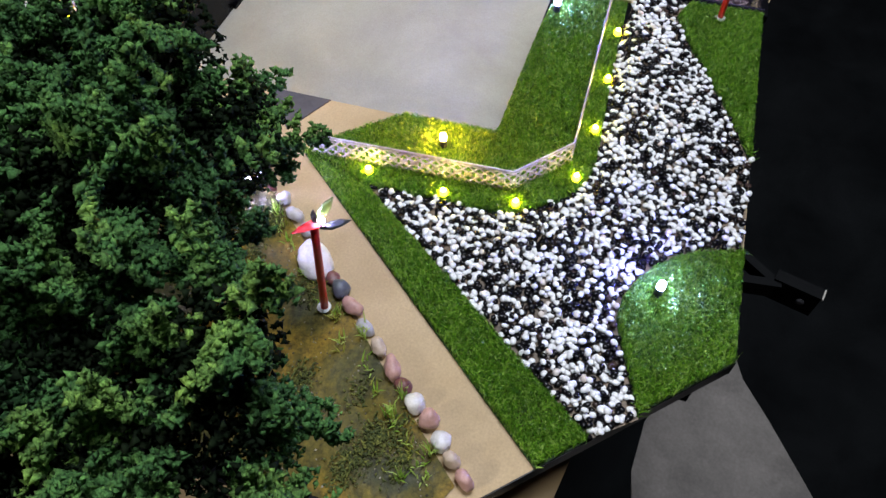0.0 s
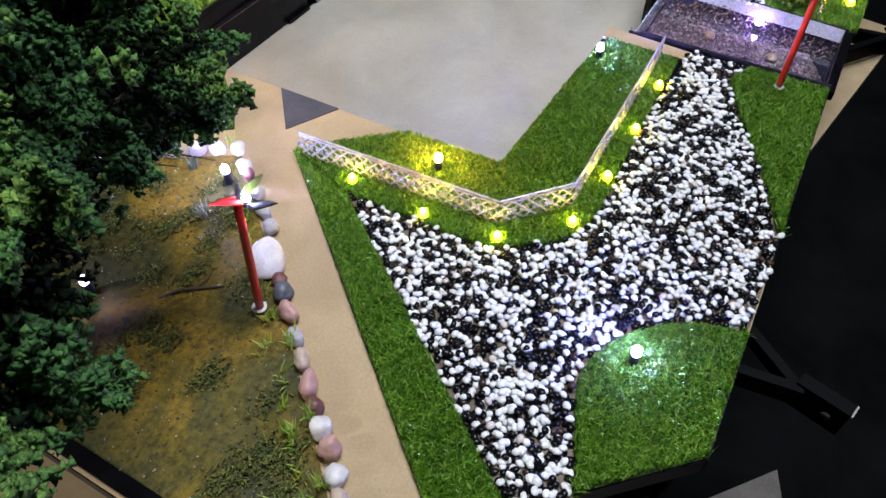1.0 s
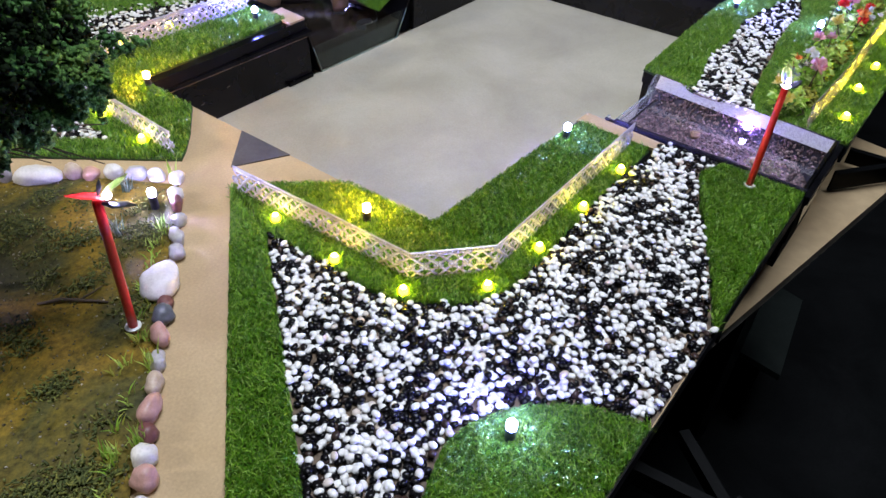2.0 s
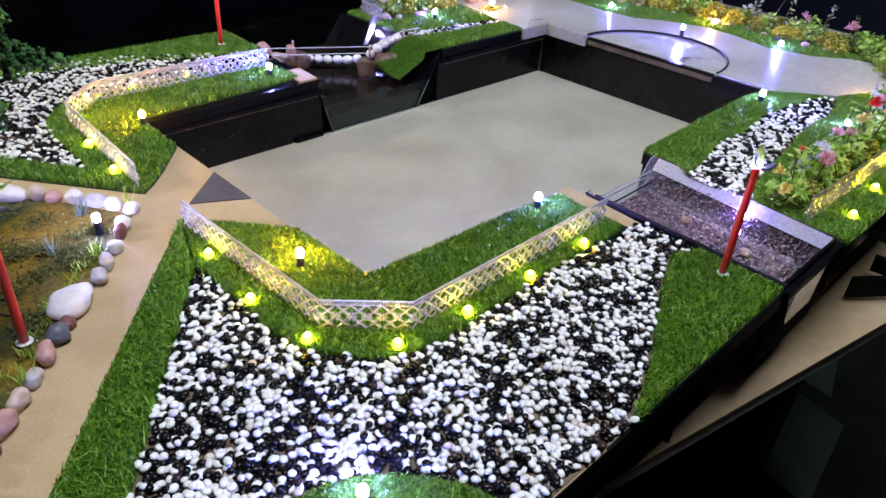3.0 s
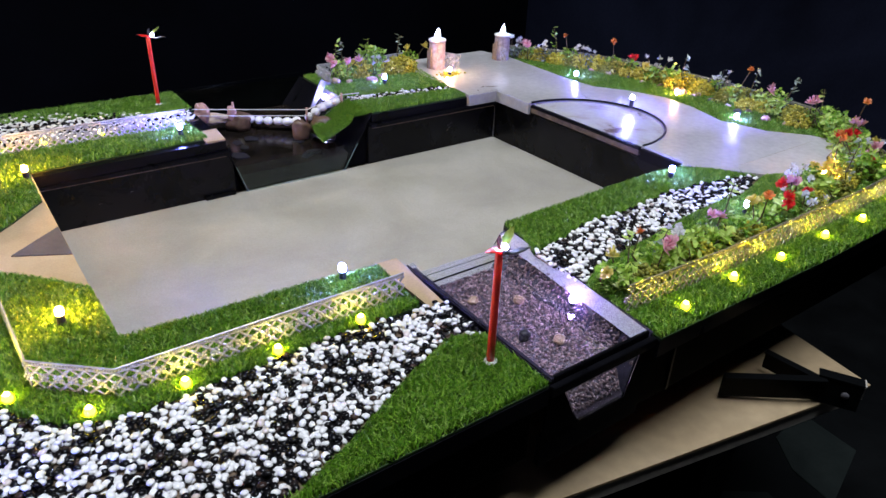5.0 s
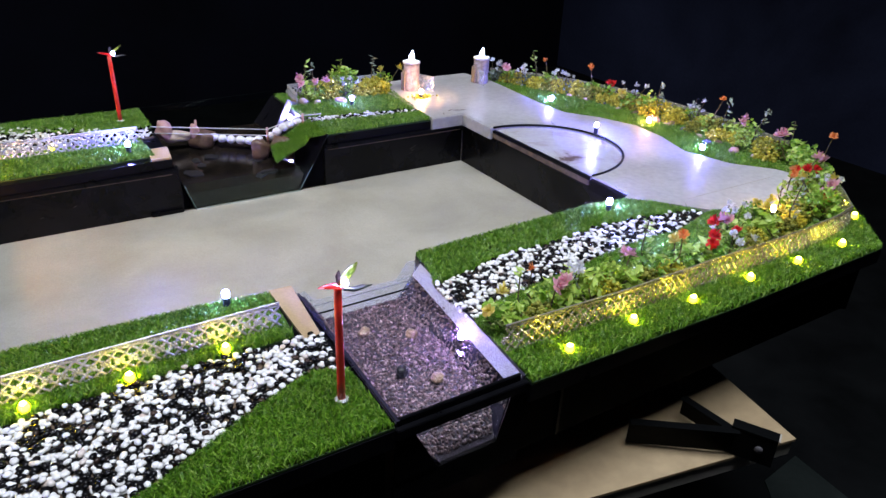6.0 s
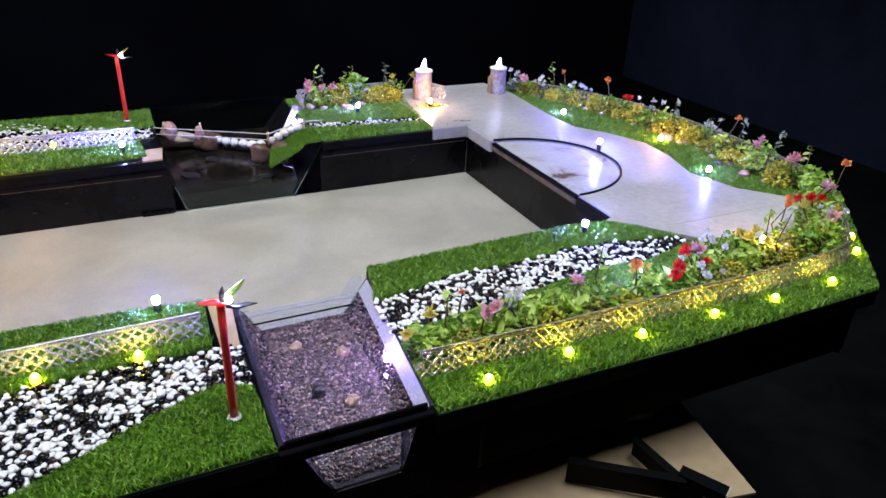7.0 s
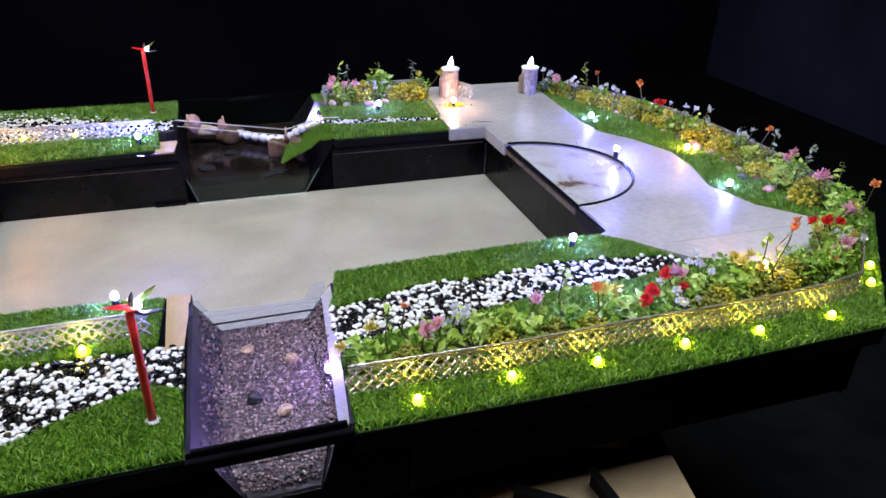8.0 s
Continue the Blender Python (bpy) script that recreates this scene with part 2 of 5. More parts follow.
# ---- building helpers ----
def mesh_of(bm, name, mat, smooth=False):
    me = bpy.data.meshes.new(name)
    bm.to_mesh(me)
    bm.free()
    me.materials.append(mat)
    if smooth:
        me.polygons.foreach_set("use_smooth", [True] * len(me.polygons))
    return me


def part(name, bm, mat, parent=None, label="", smooth=False):
    ob = new(name, mesh_of(bm, name, mat, smooth))
    ob.parent = parent
    if label:
        tagged(ob, label)
    return ob


def thing(name, label, category, group="", kind="", at=(0, 0, 0), turn=0.0):
    ob = new(name)
    ob.empty_display_size = 0.01
    ob.matrix_basis = pose(*at, 0, 0, turn)
    return tagged(ob, label, category, group, kind)


def slab(pts, z0, z1):
    """A flat piece with the outline pts."""
    bm = bmesh.new()
    f = bm.faces.new([bm.verts.new((x, y, z0)) for x, y in pts])
    bm.normal_update()
    if f.normal.z > 0:
        f.normal_flip()
    ext = bmesh.ops.extrude_face_region(bm, geom=[f])
    bmesh.ops.translate(bm, vec=(0, 0, z1 - z0), verts=[v for v in ext["geom"] if isinstance(v, bmesh.types.BMVert)])
    bmesh.ops.recalc_face_normals(bm, faces=bm.faces)
    return bm


def prism(quad_a, quad_b):
    """A closed box between two four-cornered ends."""
    bm = bmesh.new()
    a = [bm.verts.new(p) for p in quad_a]
    b = [bm.verts.new(p) for p in quad_b]
    bm.faces.new(a)
    bm.faces.new(b)
    for i in range(4):
        bm.faces.new((a[i], a[(i + 1) % 4], b[(i + 1) % 4], b[i]))
    bmesh.ops.recalc_face_normals(bm, faces=bm.faces)
    return bm


def box(x0, x1, y0, y1, z0, z1, bevel=0.0):
    bm = bmesh.new()
    bmesh.ops.create_cube(bm, size=1)
    bmesh.ops.transform(bm, matrix=Matrix.LocRotScale(((x0 + x1) / 2, (y0 + y1) / 2, (z0 + z1) / 2), None, (x1 - x0, y1 - y0, z1 - z0)), verts=bm.verts)
    if bevel:
        bmesh.ops.bevel(bm, geom=bm.edges[:], offset=bevel, segments=2, affect="EDGES")
    return bm


def turned(profile, n=16):
    """A body of revolution round z from (radius, height) pairs."""
    bm = bmesh.new()
    rings = [[bm.verts.new((r * math.cos(2 * math.pi * i / n), r * math.sin(2 * math.pi * i / n), z)) for i in range(n)] for r, z in profile]
    for lo, hi in zip(rings, rings[1:]):
        for i in range(n):
            bm.faces.new((lo[i], lo[(i + 1) % n], hi[(i + 1) % n], hi[i]))
    bm.faces.new(rings[0][::-1])
    bm.faces.new(rings[-1])
    return bm


def tube(points, radii, n=8):
    """A bent tube through points."""
    bm = bmesh.new()
    rings = []
    for i, p in enumerate(points):
        p = Vector(p)
        d = (Vector(points[min(i + 1, len(points) - 1)]) - Vector(points[max(i - 1, 0)])).normalized()
        side = d.cross(Vector((0.31, 0.22, 0.92))).normalized()
        up = d.cross(side)
        r = radii[i] if isinstance(radii, (list, tuple)) else radii
        rings.append([bm.verts.new(p + r * (math.cos(2 * math.pi * k / n) * side + math.sin(2 * math.pi * k / n) * up)) for k in range(n)])
    for lo, hi in zip(rings, rings[1:]):
        for i in range(n):
            bm.faces.new((lo[i], lo[(i + 1) % n], hi[(i + 1) % n], hi[i]))
    bm.faces.new(rings[0])
    bm.faces.new(rings[-1][::-1])
    bmesh.ops.recalc_face_normals(bm, faces=bm.faces)
    return bm


def inside(px, py, poly):
    """Which of the points lie inside the outline."""
    hit = np.zeros(len(px), bool)
    for (x0, y0), (x1, y1) in zip(poly, poly[1:] + poly[:1]):
        if y0 == y1:
            continue
        cross = ((y0 > py) != (y1 > py)) & (px < (x1 - x0) * (py - y0) / (y1 - y0) + x0)
        hit ^= cross
    return hit


def quick_mesh(name, verts, faces, mat, smooth=False):
    me = bpy.data.meshes.new(name)
    verts, faces = np.asarray(verts, np.float32), np.asarray(faces, np.int32)
    k = faces.shape[1]
    me.vertices.add(len(verts))
    me.vertices.foreach_set("co", verts.ravel())
    me.loops.add(faces.size)
    me.loops.foreach_set("vertex_index", faces.ravel())
    me.polygons.add(len(faces))
    me.polygons.foreach_set("loop_start", np.arange(0, faces.size, k, dtype=np.int32))
    if smooth:
        me.polygons.foreach_set("use_smooth", np.ones(len(faces), bool))
    me.update(calc_edges=True)
    me.validate()
    me.materials.append(mat)
    return me


def ico(sub):
    bm = bmesh.new()
    bmesh.ops.create_icosphere(bm, subdivisions=sub, radius=1)
    bm.verts.ensure_lookup_table()
    v = np.array([tuple(p.co) for p in bm.verts])
    f = np.array([[p.index for p in q.verts] for q in bm.faces])
    bm.free()
    return v, f


ICO1, ICO2, ICO3 = ico(1), ico(2), ico(3)
RNG = np.random.default_rng(7)


def rotations(n, rng, tilt=math.pi):
    """n turn matrices: any heading, leaning at most tilt."""
    a, t, s = rng.uniform(0, 2 * math.pi, n), rng.uniform(-tilt, tilt, n), rng.uniform(-tilt, tilt, n)
    z = np.zeros((n, 3, 3))
    ca, sa, ct, st, cs, ss = np.cos(a), np.sin(a), np.cos(t), np.sin(t), np.cos(s), np.sin(s)
    rz, rx, ry = z.copy(), z.copy(), z.copy()
    rz[:, 0, 0], rz[:, 0, 1], rz[:, 1, 0], rz[:, 1, 1], rz[:, 2, 2] = ca, -sa, sa, ca, 1
    rx[:, 0, 0], rx[:, 1, 1], rx[:, 1, 2], rx[:, 2, 1], rx[:, 2, 2] = 1, ct, -st, st, ct
    ry[:, 1, 1], ry[:, 0, 0], ry[:, 0, 2], ry[:, 2, 0], ry[:, 2, 2] = 1, cs, ss, -ss, cs
    return rz @ rx @ ry


def scattered(name, base, places, scales, turns, mat, smooth=True):
    """One mesh that repeats a base body at many places."""
    v, f = base
    n = len(places)
    verts = (turns[:, None] @ (v[None] * scales[:, None])[..., None])[..., 0] + places[:, None]
    faces = f[None] + (np.arange(n) * len(v))[:, None, None]
    return quick_mesh(name, verts.reshape(-1, 3), faces.reshape(-1, 3), mat, smooth)


def mirrored(pts):
    """The same outline on the far side of the model's long axis."""
    return [(x * 0.955 + 0.001, 0.868 - y) for x, y in pts]


DECK = -0.004
TABLE = -0.088
TABLETOP = -0.135
PIVOT = (0.427, 0.50)
ROOM_TURN = -11.0

# ---- the room ----
def build_room():
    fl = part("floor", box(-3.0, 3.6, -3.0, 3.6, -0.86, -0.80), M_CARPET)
    tagged(fl, "carpet floor coloured near black to read as unlit", "floor", kind="structure")
    # added to close the room; south and west walls and the ceiling are unseen
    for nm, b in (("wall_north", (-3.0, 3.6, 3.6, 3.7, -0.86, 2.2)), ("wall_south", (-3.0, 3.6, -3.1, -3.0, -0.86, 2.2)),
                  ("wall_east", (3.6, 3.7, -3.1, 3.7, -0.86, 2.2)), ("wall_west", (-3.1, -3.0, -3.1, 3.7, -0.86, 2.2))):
        tagged(part(nm, box(*b), M_NAVY if nm == "wall_east" else M_SURROUND), "dark wall closing in the room", "wall", kind="structure")
    tagged(part("ceiling", box(-3.1, 3.7, -3.1, 3.7, 2.2, 2.3), M_SURROUND), "unseen near-black ceiling closing the room", "ceiling", kind="structure")


def room_point(x, y, turn=ROOM_TURN):
    """From the table's own axes to the model's."""
    c, n = math.cos(radians(turn)), math.sin(radians(turn))
    return PIVOT[0] + x * c - y * n, PIVOT[1] + x * n + y * c


def build_mats():
    """A paler stretch of carpet, a stool and a flat dark shape beside the table."""
    # stretch of floor carpet kept paler than the darkened rest
    pts = [(0.10, -0.05), (0.20, -0.06), (0.30, -0.10), (0.42, -0.20), (0.34, -0.23), (0.27, -0.28), (0.17, -0.345), (0.02, -0.44), (-0.20, -0.40), (-0.22, -0.10)]
    ob = part("carpet_stretch", slab(pts, -0.7998, -0.796), M_CARPET2)
    tagged(ob, "paler grey-brown stretch of the floor carpet", "carpet", kind="structure")
    st = thing("low_stool", "dark flat stool standing below the table edge", "stool", at=(*room_point(0.55, -0.37), -0.80), turn=ROOM_TURN)
    part("seat", slab([(-0.12, -0.10), (0.10, -0.03), (0.105, 0.07), (-0.02, 0.13), (-0.13, 0.06)], 0.186, 0.200), M_STOOL, st, "dark grey-green plate")
    for x, y in ((-0.08, -0.05), (0.07, 0.0), (0.06, 0.06), (-0.09, 0.04)):
        part("leg", turned([(0.009, 0.0), (0.008, 0.02), (0.007, 0.1855)], 10), M_BLACK, st, "", True).matrix_basis = pose(x, y, 0)
    mat = part("floor_shape", slab([room_point(x, y, 6.0) for x, y in ((0.83, -0.53), (1.03, -0.50), (1.06, -0.36), (0.93, -0.36), (0.86, -0.43))], -0.7998, -0.796), M_STOOL)
    tagged(mat, "dark grey-green flat shape on the floor", "mat", kind="structure")


M_CARPET2 = surface("pale_carpet", (0.15, 0.135, 0.12), (0.25, 0.225, 0.20), 12.0, 0.95, 180, bump=0.6)
M_STOOL = surface("dark_rubber", (0.008, 0.012, 0.011), (0.020, 0.027, 0.024), 9.0, 0.7, 120, gloss=0.2)


def build_table():
    """The laminated table, standing skew under the model."""
    t = thing("table", "large table with a pale beige laminated top and cut edge", "table", at=(*PIVOT, TABLETOP), turn=ROOM_TURN)
    part("tabletop", box(-0.95, 0.425, -0.504, 0.30, -0.003, 0.0), M_TABLE, t)
    part("core_board", box(-0.948, 0.423, -0.502, 0.298, -0.021, -0.0032), M_TABLE_EDGE, t, "pale cut edge of the board")
    for x in (-0.85, 0.36):
        for y in (-0.38, 0.22):
            part("leg", box(x - 0.025, x + 0.025, y - 0.025, y + 0.025, -0.80 - TABLETOP, -0.0215, 0.003), M_BLACK, t, "black square leg")


# ---- the model's deck ----
WEST = [(-0.092, 0.004), (0.085, 0.004), (0.085, 0.880), (-0.090, 0.880), (-0.287, 0.685), (-0.287, 0.206)]
EAST_ROAD = [(0.745, 0.868), (0.957, 0.868), (0.974, 0.80), (0.962, 0.62), (0.966, 0.56), (1.002, 0.51), (1.026, 0.45), (1.021, 0.39), (1.000, 0.323),
             (1.02, 0.255), (1.060, 0.210), (1.075, 0.17), (1.03, 0.125), (0.963, 0.112), (0.855, 0.157), (0.812, 0.208), (0.785, 0.232), (0.800, 0.240), (0.800, 0.308)]
SEMI_C, SEMI_X, SEMI_Y = (0.800, 0.424), 0.128, 0.116


def semi_arc(sx=SEMI_X, sy=SEMI_Y, n=28):
    return [(SEMI_C[0] + sx * math.sin(math.pi * i / n), SEMI_C[1] - sy * math.cos(math.pi * i / n)) for i in range(n + 1)]


def build_deck():
    d = thing("model_base", "low black display base carrying a miniature garden", "model base", kind="structure")
    top, low = DECK, DECK - 0.013
    pieces = [
        ("deck_board", WEST, M_MDF, "bare tan fibreboard"),
        ("deck_board", [(0.0852, 0.004), (0.334, 0.004), (0.341, 0.195), (0.341, 0.228), (0.0852, 0.232)], M_BLACK, "black painted board"),
        ("deck_board", [(0.452, -0.003), (0.955, -0.003), (1.148, 0.195), (1.155, 0.42), (1.135, 0.60), (1.03, 0.80), (0.965, 0.868), (0.8002, 0.868), (0.8002, 0.232), (0.478, 0.228), (0.470, 0.195)], M_BLACK, "black painted board"),
        ("deck_board", [(0.0852, 0.880), (0.327, 0.885), (0.322, 0.630), (0.0852, 0.622)], M_BLACK, "black painted board"),
        ("deck_board", [(0.552, 0.872), (0.7998, 0.868), (0.7998, 0.629), (0.552, 0.629)], M_BLACK, "black painted board"),
    ]
    for nm, pts, mat, lab in pieces:
        part(nm, slab(pts, low, top), mat, d, lab)
    part("bare_patch", slab([(0.3185, 0.139), (0.3335, 0.137), (0.3405, 0.2275), (0.3185, 0.2285)], top + 0.0002, top + 0.0026), M_MDF, d, "bare tan fibreboard")
    part("bare_patch", slab([(0.298, 0.676), (0.3262, 0.678), (0.3218, 0.6305), (0.296, 0.630)], top + 0.0002, top + 0.0026), M_MDF, d, "bare tan fibreboard")
    # black edging below and round the boards
    rim = [((-0.287, 0.206), (-0.092, 0.004)), ((-0.092, 0.004), (0.333, 0.004)), ((0.453, -0.003), (0.955, -0.003)), ((0.955, -0.003), (1.148, 0.195)), ((1.148, 0.195), (1.155, 0.42)),
           ((1.155, 0.42), (1.135, 0.60)), ((1.135, 0.60), (1.03, 0.80)), ((1.03, 0.80), (0.965, 0.868)), ((0.965, 0.868), (0.552, 0.872)), ((0.327, 0.885), (-0.09, 0.880)),
           ((-0.09, 0.880), (-0.287, 0.685)), ((-0.287, 0.685), (-0.287, 0.206))]
    for (x0, y0), (x1, y1) in rim:
        a, b = Vector((x0, y0, 0)), Vector((x1, y1, 0))
        along = (b - a).normalized()
        out = Vector((along.y, -along.x, 0))
        lip = [(a - out * 0.002 - along * 0.001), (b - out * 0.002 + along * 0.001), (b + out * 0.0008 + along * 0.001), (a + out * 0.0008 - along * 0.001)]
        part("edge_strip", slab([(v.x, v.y) for v in lip], low - 0.004, top - 0.0006), M_BLACK, d, "black painted edge strip")
        s = [(a - out * 0.022), (b - out * 0.022), (b - out * 0.014), (a - out * 0.014)]
        part("side_panel", slab([(v.x, v.y) for v in s], TABLE + 0.001, low - 0.0045), M_MATT, d, "black painted side panel")
    for x in (0.500, 0.20):
        part("joint_strip", box(x - 0.0015, x + 0.0015, 0.009, 0.0135, TABLE + 0.002, low - 0.005), M_BLACK, d, "narrow black batten")
    for x, z in ((0.906, -0.034), (0.909, -0.030), (0.911, -0.025), (0.913, -0.023)):
        part("scuff", prism([(x, 0.0100, z), (x + 0.0012, 0.0100, z - 0.001), (x + 0.0018, 0.0100, z + 0.004), (x + 0.0010, 0.0100, z + 0.005)], [(x, 0.0109, z), (x + 0.0012, 0.0109, z - 0.001), (x + 0.0018, 0.0109, z + 0.004), (x + 0.0010, 0.0109, z + 0.005)]), M_GREYPAINT, d, "pale scratch in the paint")
    # walls of the sunken middle
    for x0, x1 in ((0.086, 0.330), (0.548, 0.803)):
        part("pit_wall", box(x0, x1, 0.634, 0.642, TABLE + 0.001, low - 0.001, 0.0008), M_DUSTY, d, "dusty glossy black wall of the sunken middle")
        part("pit_lip", box(x0 - 0.001, x1 - 0.003, 0.6225, 0.6335, low - 0.006, low - 0.0008, 0.0008), M_BLACK, d, "black lip under the board")
    part("pit_wall", box(0.8035, 0.8115, 0.238, 0.6335, TABLE + 0.001, low - 0.001, 0.0008), M_DUSTY, d, "dusty glossy black wall of the sunken middle")
    part("pit_wall", box(0.072, 0.080, 0.236, 0.6335, TABLE + 0.001, low - 0.001), M_DUSTY, d, "dusty glossy black wall of the sunken middle")
    for x0, x1 in ((0.0855, 0.330), (0.482, 0.80)):
        part("pit_wall", box(x0, x1, 0.220, 0.2275, TABLE + 0.001, low - 0.001), M_DUSTY, d, "dusty glossy black wall of the sunken middle")
    part("pit_floor", box(0.0805, 0.8030, 0.2280, 0.6335, TABLE + 0.0005, TABLE + 0.0030), M_PITFLOOR, d, "pale grey-beige smooth floor of the sunken middle")
    # worn paint on the walls' edges, a pale filler seam in the corner and a block at the foot
    for x0, x1 in ((0.090, 0.318), (0.552, 0.792)):
        part("worn_edge", tube([(x0, 0.6336, low - 0.0075), (x1, 0.6336, low - 0.0070)], 0.0007, 6), M_WORN, d, "paint rubbed grey along the wall's top")
        part("board_underside", box(x0 - 0.002, x1, 0.6235, 0.6330, low - 0.0072, low - 0.0063), M_PLY_EDGE, d, "bare plywood under the lip")
    part("filler_seam", tube([(0.8022, 0.6330, TABLE + 0.003), (0.8026, 0.6330, TABLE + 0.036), (0.8020, 0.6330, low - 0.012)], [0.0011, 0.0008, 0.0004], 6), M_WORN, d, "pale filler in the corner joint")
    part("foot_block", box(0.284, 0.328, 0.6285, 0.6335, TABLE + 0.0032, TABLE + 0.0090, 0.0008), M_BLACK, d, "small black block at the wall's foot")
    for x, z in ((0.700, -0.048), (0.703, -0.052), (0.699, -0.056), (0.706, -0.045), (0.190, -0.052), (0.150, -0.060)):
        pts = [(x, z), (x + 0.0045, z + 0.0012), (x + 0.0050, z + 0.0017), (x + 0.0006, z + 0.0008)]
        part("scuff", prism([(a, 0.6332, b) for a, b in pts], [(a, 0.6341, b) for a, b in pts]), M_WORN, d, "pale scratch in the paint")
    part("dark_triangle", slab([(0.0845, 0.470), (0.0845, 0.402), (0.036, 0.427)], DECK + 0.0002, DECK + 0.0014), M_GREYPAINT, d, "dark grey painted triangle")


def build_road():
    north = [(0.800, 0.540), (0.800, 0.629), (0.7385, 0.629)]
    outline = EAST_ROAD + semi_arc() + north
    r = thing("road", "polished pale grey board path with a half-round bay", "path", kind="structure")
    part("road_surface", slab(outline, DECK + 0.0002, DECK + 0.0055), M_ROAD, r)
    part("bay_floor", slab(semi_arc(SEMI_X - 0.001, SEMI_Y - 0.001), DECK + 0.0003, DECK + 0.0022), M_STAINED, r, "stained pale floor of the bay")
    part("bay_edge", box(0.7965, 0.7998, 0.312, 0.536, DECK - 0.0085, DECK - 0.0012), M_BAY_EDGE, r, "stained plywood edge")
    part("bay_nosing", box(0.7958, 0.8035, 0.3110, 0.5375, DECK - 0.0010, DECK + 0.0030, 0.0008), M_BLACK, r, "glossy black nosing")
    pts = [(x, y, DECK + 0.0062) for x, y in semi_arc(SEMI_X, SEMI_Y, 40)]
    part("bay_trim", tube(pts, 0.0019, 8), M_BLACK, r, "bent black plastic trim", True)
    part("road_end", box(0.7355, 0.7998, 0.6225, 0.6285, DECK - 0.013, DECK + 0.0054, 0.0006), M_ROAD, r, "pale cut board end")
    part("road_end", box(0.7945, 0.7998, 0.5405, 0.6222, DECK - 0.013, DECK + 0.0054, 0.0006), M_ROAD, r, "pale cut board end")
    part("road_end", box(0.7945, 0.7998, 0.2405, 0.3075, DECK - 0.013, DECK + 0.0030, 0.0006), M_BLACK, r, "black painted board end")
    for x, y, w, l, turn in ((0.790, 0.654, 0.0012, 0.008, 20), (0.806, 0.647, 0.0016, 0.010, -14), (0.799, 0.651, 0.0007, 0.006, 5), (0.768, 0.640, 0.0009, 0.005, 60), (0.905, 0.520, 0.0005, 0.012, 70)):
        mark = part("scuff", slab([(-l, -w * 0.3), (-l * 0.3, -w), (l * 0.6, -w * 0.5), (l, 0), (l * 0.4, w), (-l * 0.5, w * 0.5)], 0.0, 0.0003), M_BAY_EDGE, r, "brown scuff on the board")
        mark.matrix_basis = pose(x, y, DECK + 0.00552, 0, 0, turn)
    part("road_seam", box(0.86, 1.035, 0.1925, 0.1932, DECK + 0.0055, DECK + 0.0057), M_TABLE_EDGE, r, "thin pale joint line")


# ---- turf ----
def turf(outline, density, label="bright green artificial turf mat with a short pile", z=DECK, height=(0.0040, 0.0076)):
    t = thing("turf_mat", label, "artificial grass", "turf pieces")
    part("backing", slab(outline, z + 0.0002, z + 0.0020), M_GRASS_BASE, t, "dark green backing")
    xs, ys = [p[0] for p in outline], [p[1] for p in outline]
    area = (max(xs) - min(xs)) * (max(ys) - min(ys))
    n = int(area * 0.80e6 * density)
    px, py = RNG.uniform(min(xs), max(xs), n), RNG.uniform(min(ys), max(ys), n)
    keep = inside(px, py, outline)
    px, py = px[keep], py[keep]
    n = len(px)
    head, h = RNG.uniform(0, 2 * math.pi, n), RNG.uniform(*height, n)
    # tufts lean together in patches
    patch = np.sin(px * 210 + 1.3) * np.cos(py * 190) + np.sin((px + py) * 120)
    lean_dir = RNG.uniform(0, 2 * math.pi, n) + patch * 0.5
    lean = RNG.uniform(0.25, 1.15, n) * h
    w = RNG.uniform(0.00028, 0.00058, n)
    ax, ay = np.cos(head) * w, np.sin(head) * w
    lx, ly = np.cos(lean_dir) * lean, np.sin(lean_dir) * lean
    # blades at a cut edge lean inwards
    over = ~inside(px + lx, py + ly, outline)
    lx[over], ly[over] = -lx[over], -ly[over]
    zb = np.full(n, z + 0.0016)
    v = np.empty((n, 5, 3))
    v[:, 0] = np.stack([px - ax, py - ay, zb], 1)
    v[:, 1] = np.stack([px + ax, py + ay, zb], 1)
    v[:, 2] = np.stack([px + lx * 0.35 + ax * 0.9, py + ly * 0.35 + ay * 0.9, zb + h * 0.6], 1)
    v[:, 3] = np.stack([px + lx * 0.35 - ax * 0.9, py + ly * 0.35 - ay * 0.9, zb + h * 0.6], 1)
    v[:, 4] = np.stack([px + lx, py + ly, zb + h * 0.95], 1)
    i = np.arange(n)[:, None] * 5
    f = np.concatenate([i + [[0, 1, 2]], i + [[0, 2, 3]], i + [[3, 2, 4]]])
    pile = new("pile", quick_mesh("pile", v.reshape(-1, 3), f, M_GRASS))
    pile.parent = t
    tagged(pile, kind="stuff")
    return t


V_GRASS = [(-0.010, 0.326), (-0.008, 0.267), (-0.008, 0.213), (0.0, 0.187), (0.018, 0.163), (0.037, 0.145), (0.067, 0.137), (0.150, 0.141), (0.225, 0.144), (0.312, 0.145),
           (0.317, 0.222), (0.250, 0.229), (0.190, 0.231), (0.0865, 0.234), (0.085, 0.325), (0.050, 0.366), (0.028, 0.388), (0.014, 0.399)]
STRIP = [(0.0135, 0.400), (-0.0105, 0.326), (-0.1815, 0.0965), (-0.213, 0.129)]
CORNER = [(-0.157, 0.066), (-0.130, 0.077), (-0.102, 0.088), (-0.080, 0.095), (-0.060, 0.093), (-0.040, 0.084), (-0.025, 0.073), (-0.009, 0.057), (0.002, 0.038), (0.012, 0.004), (-0.0925, 0.004), (-0.1545, 0.068)]
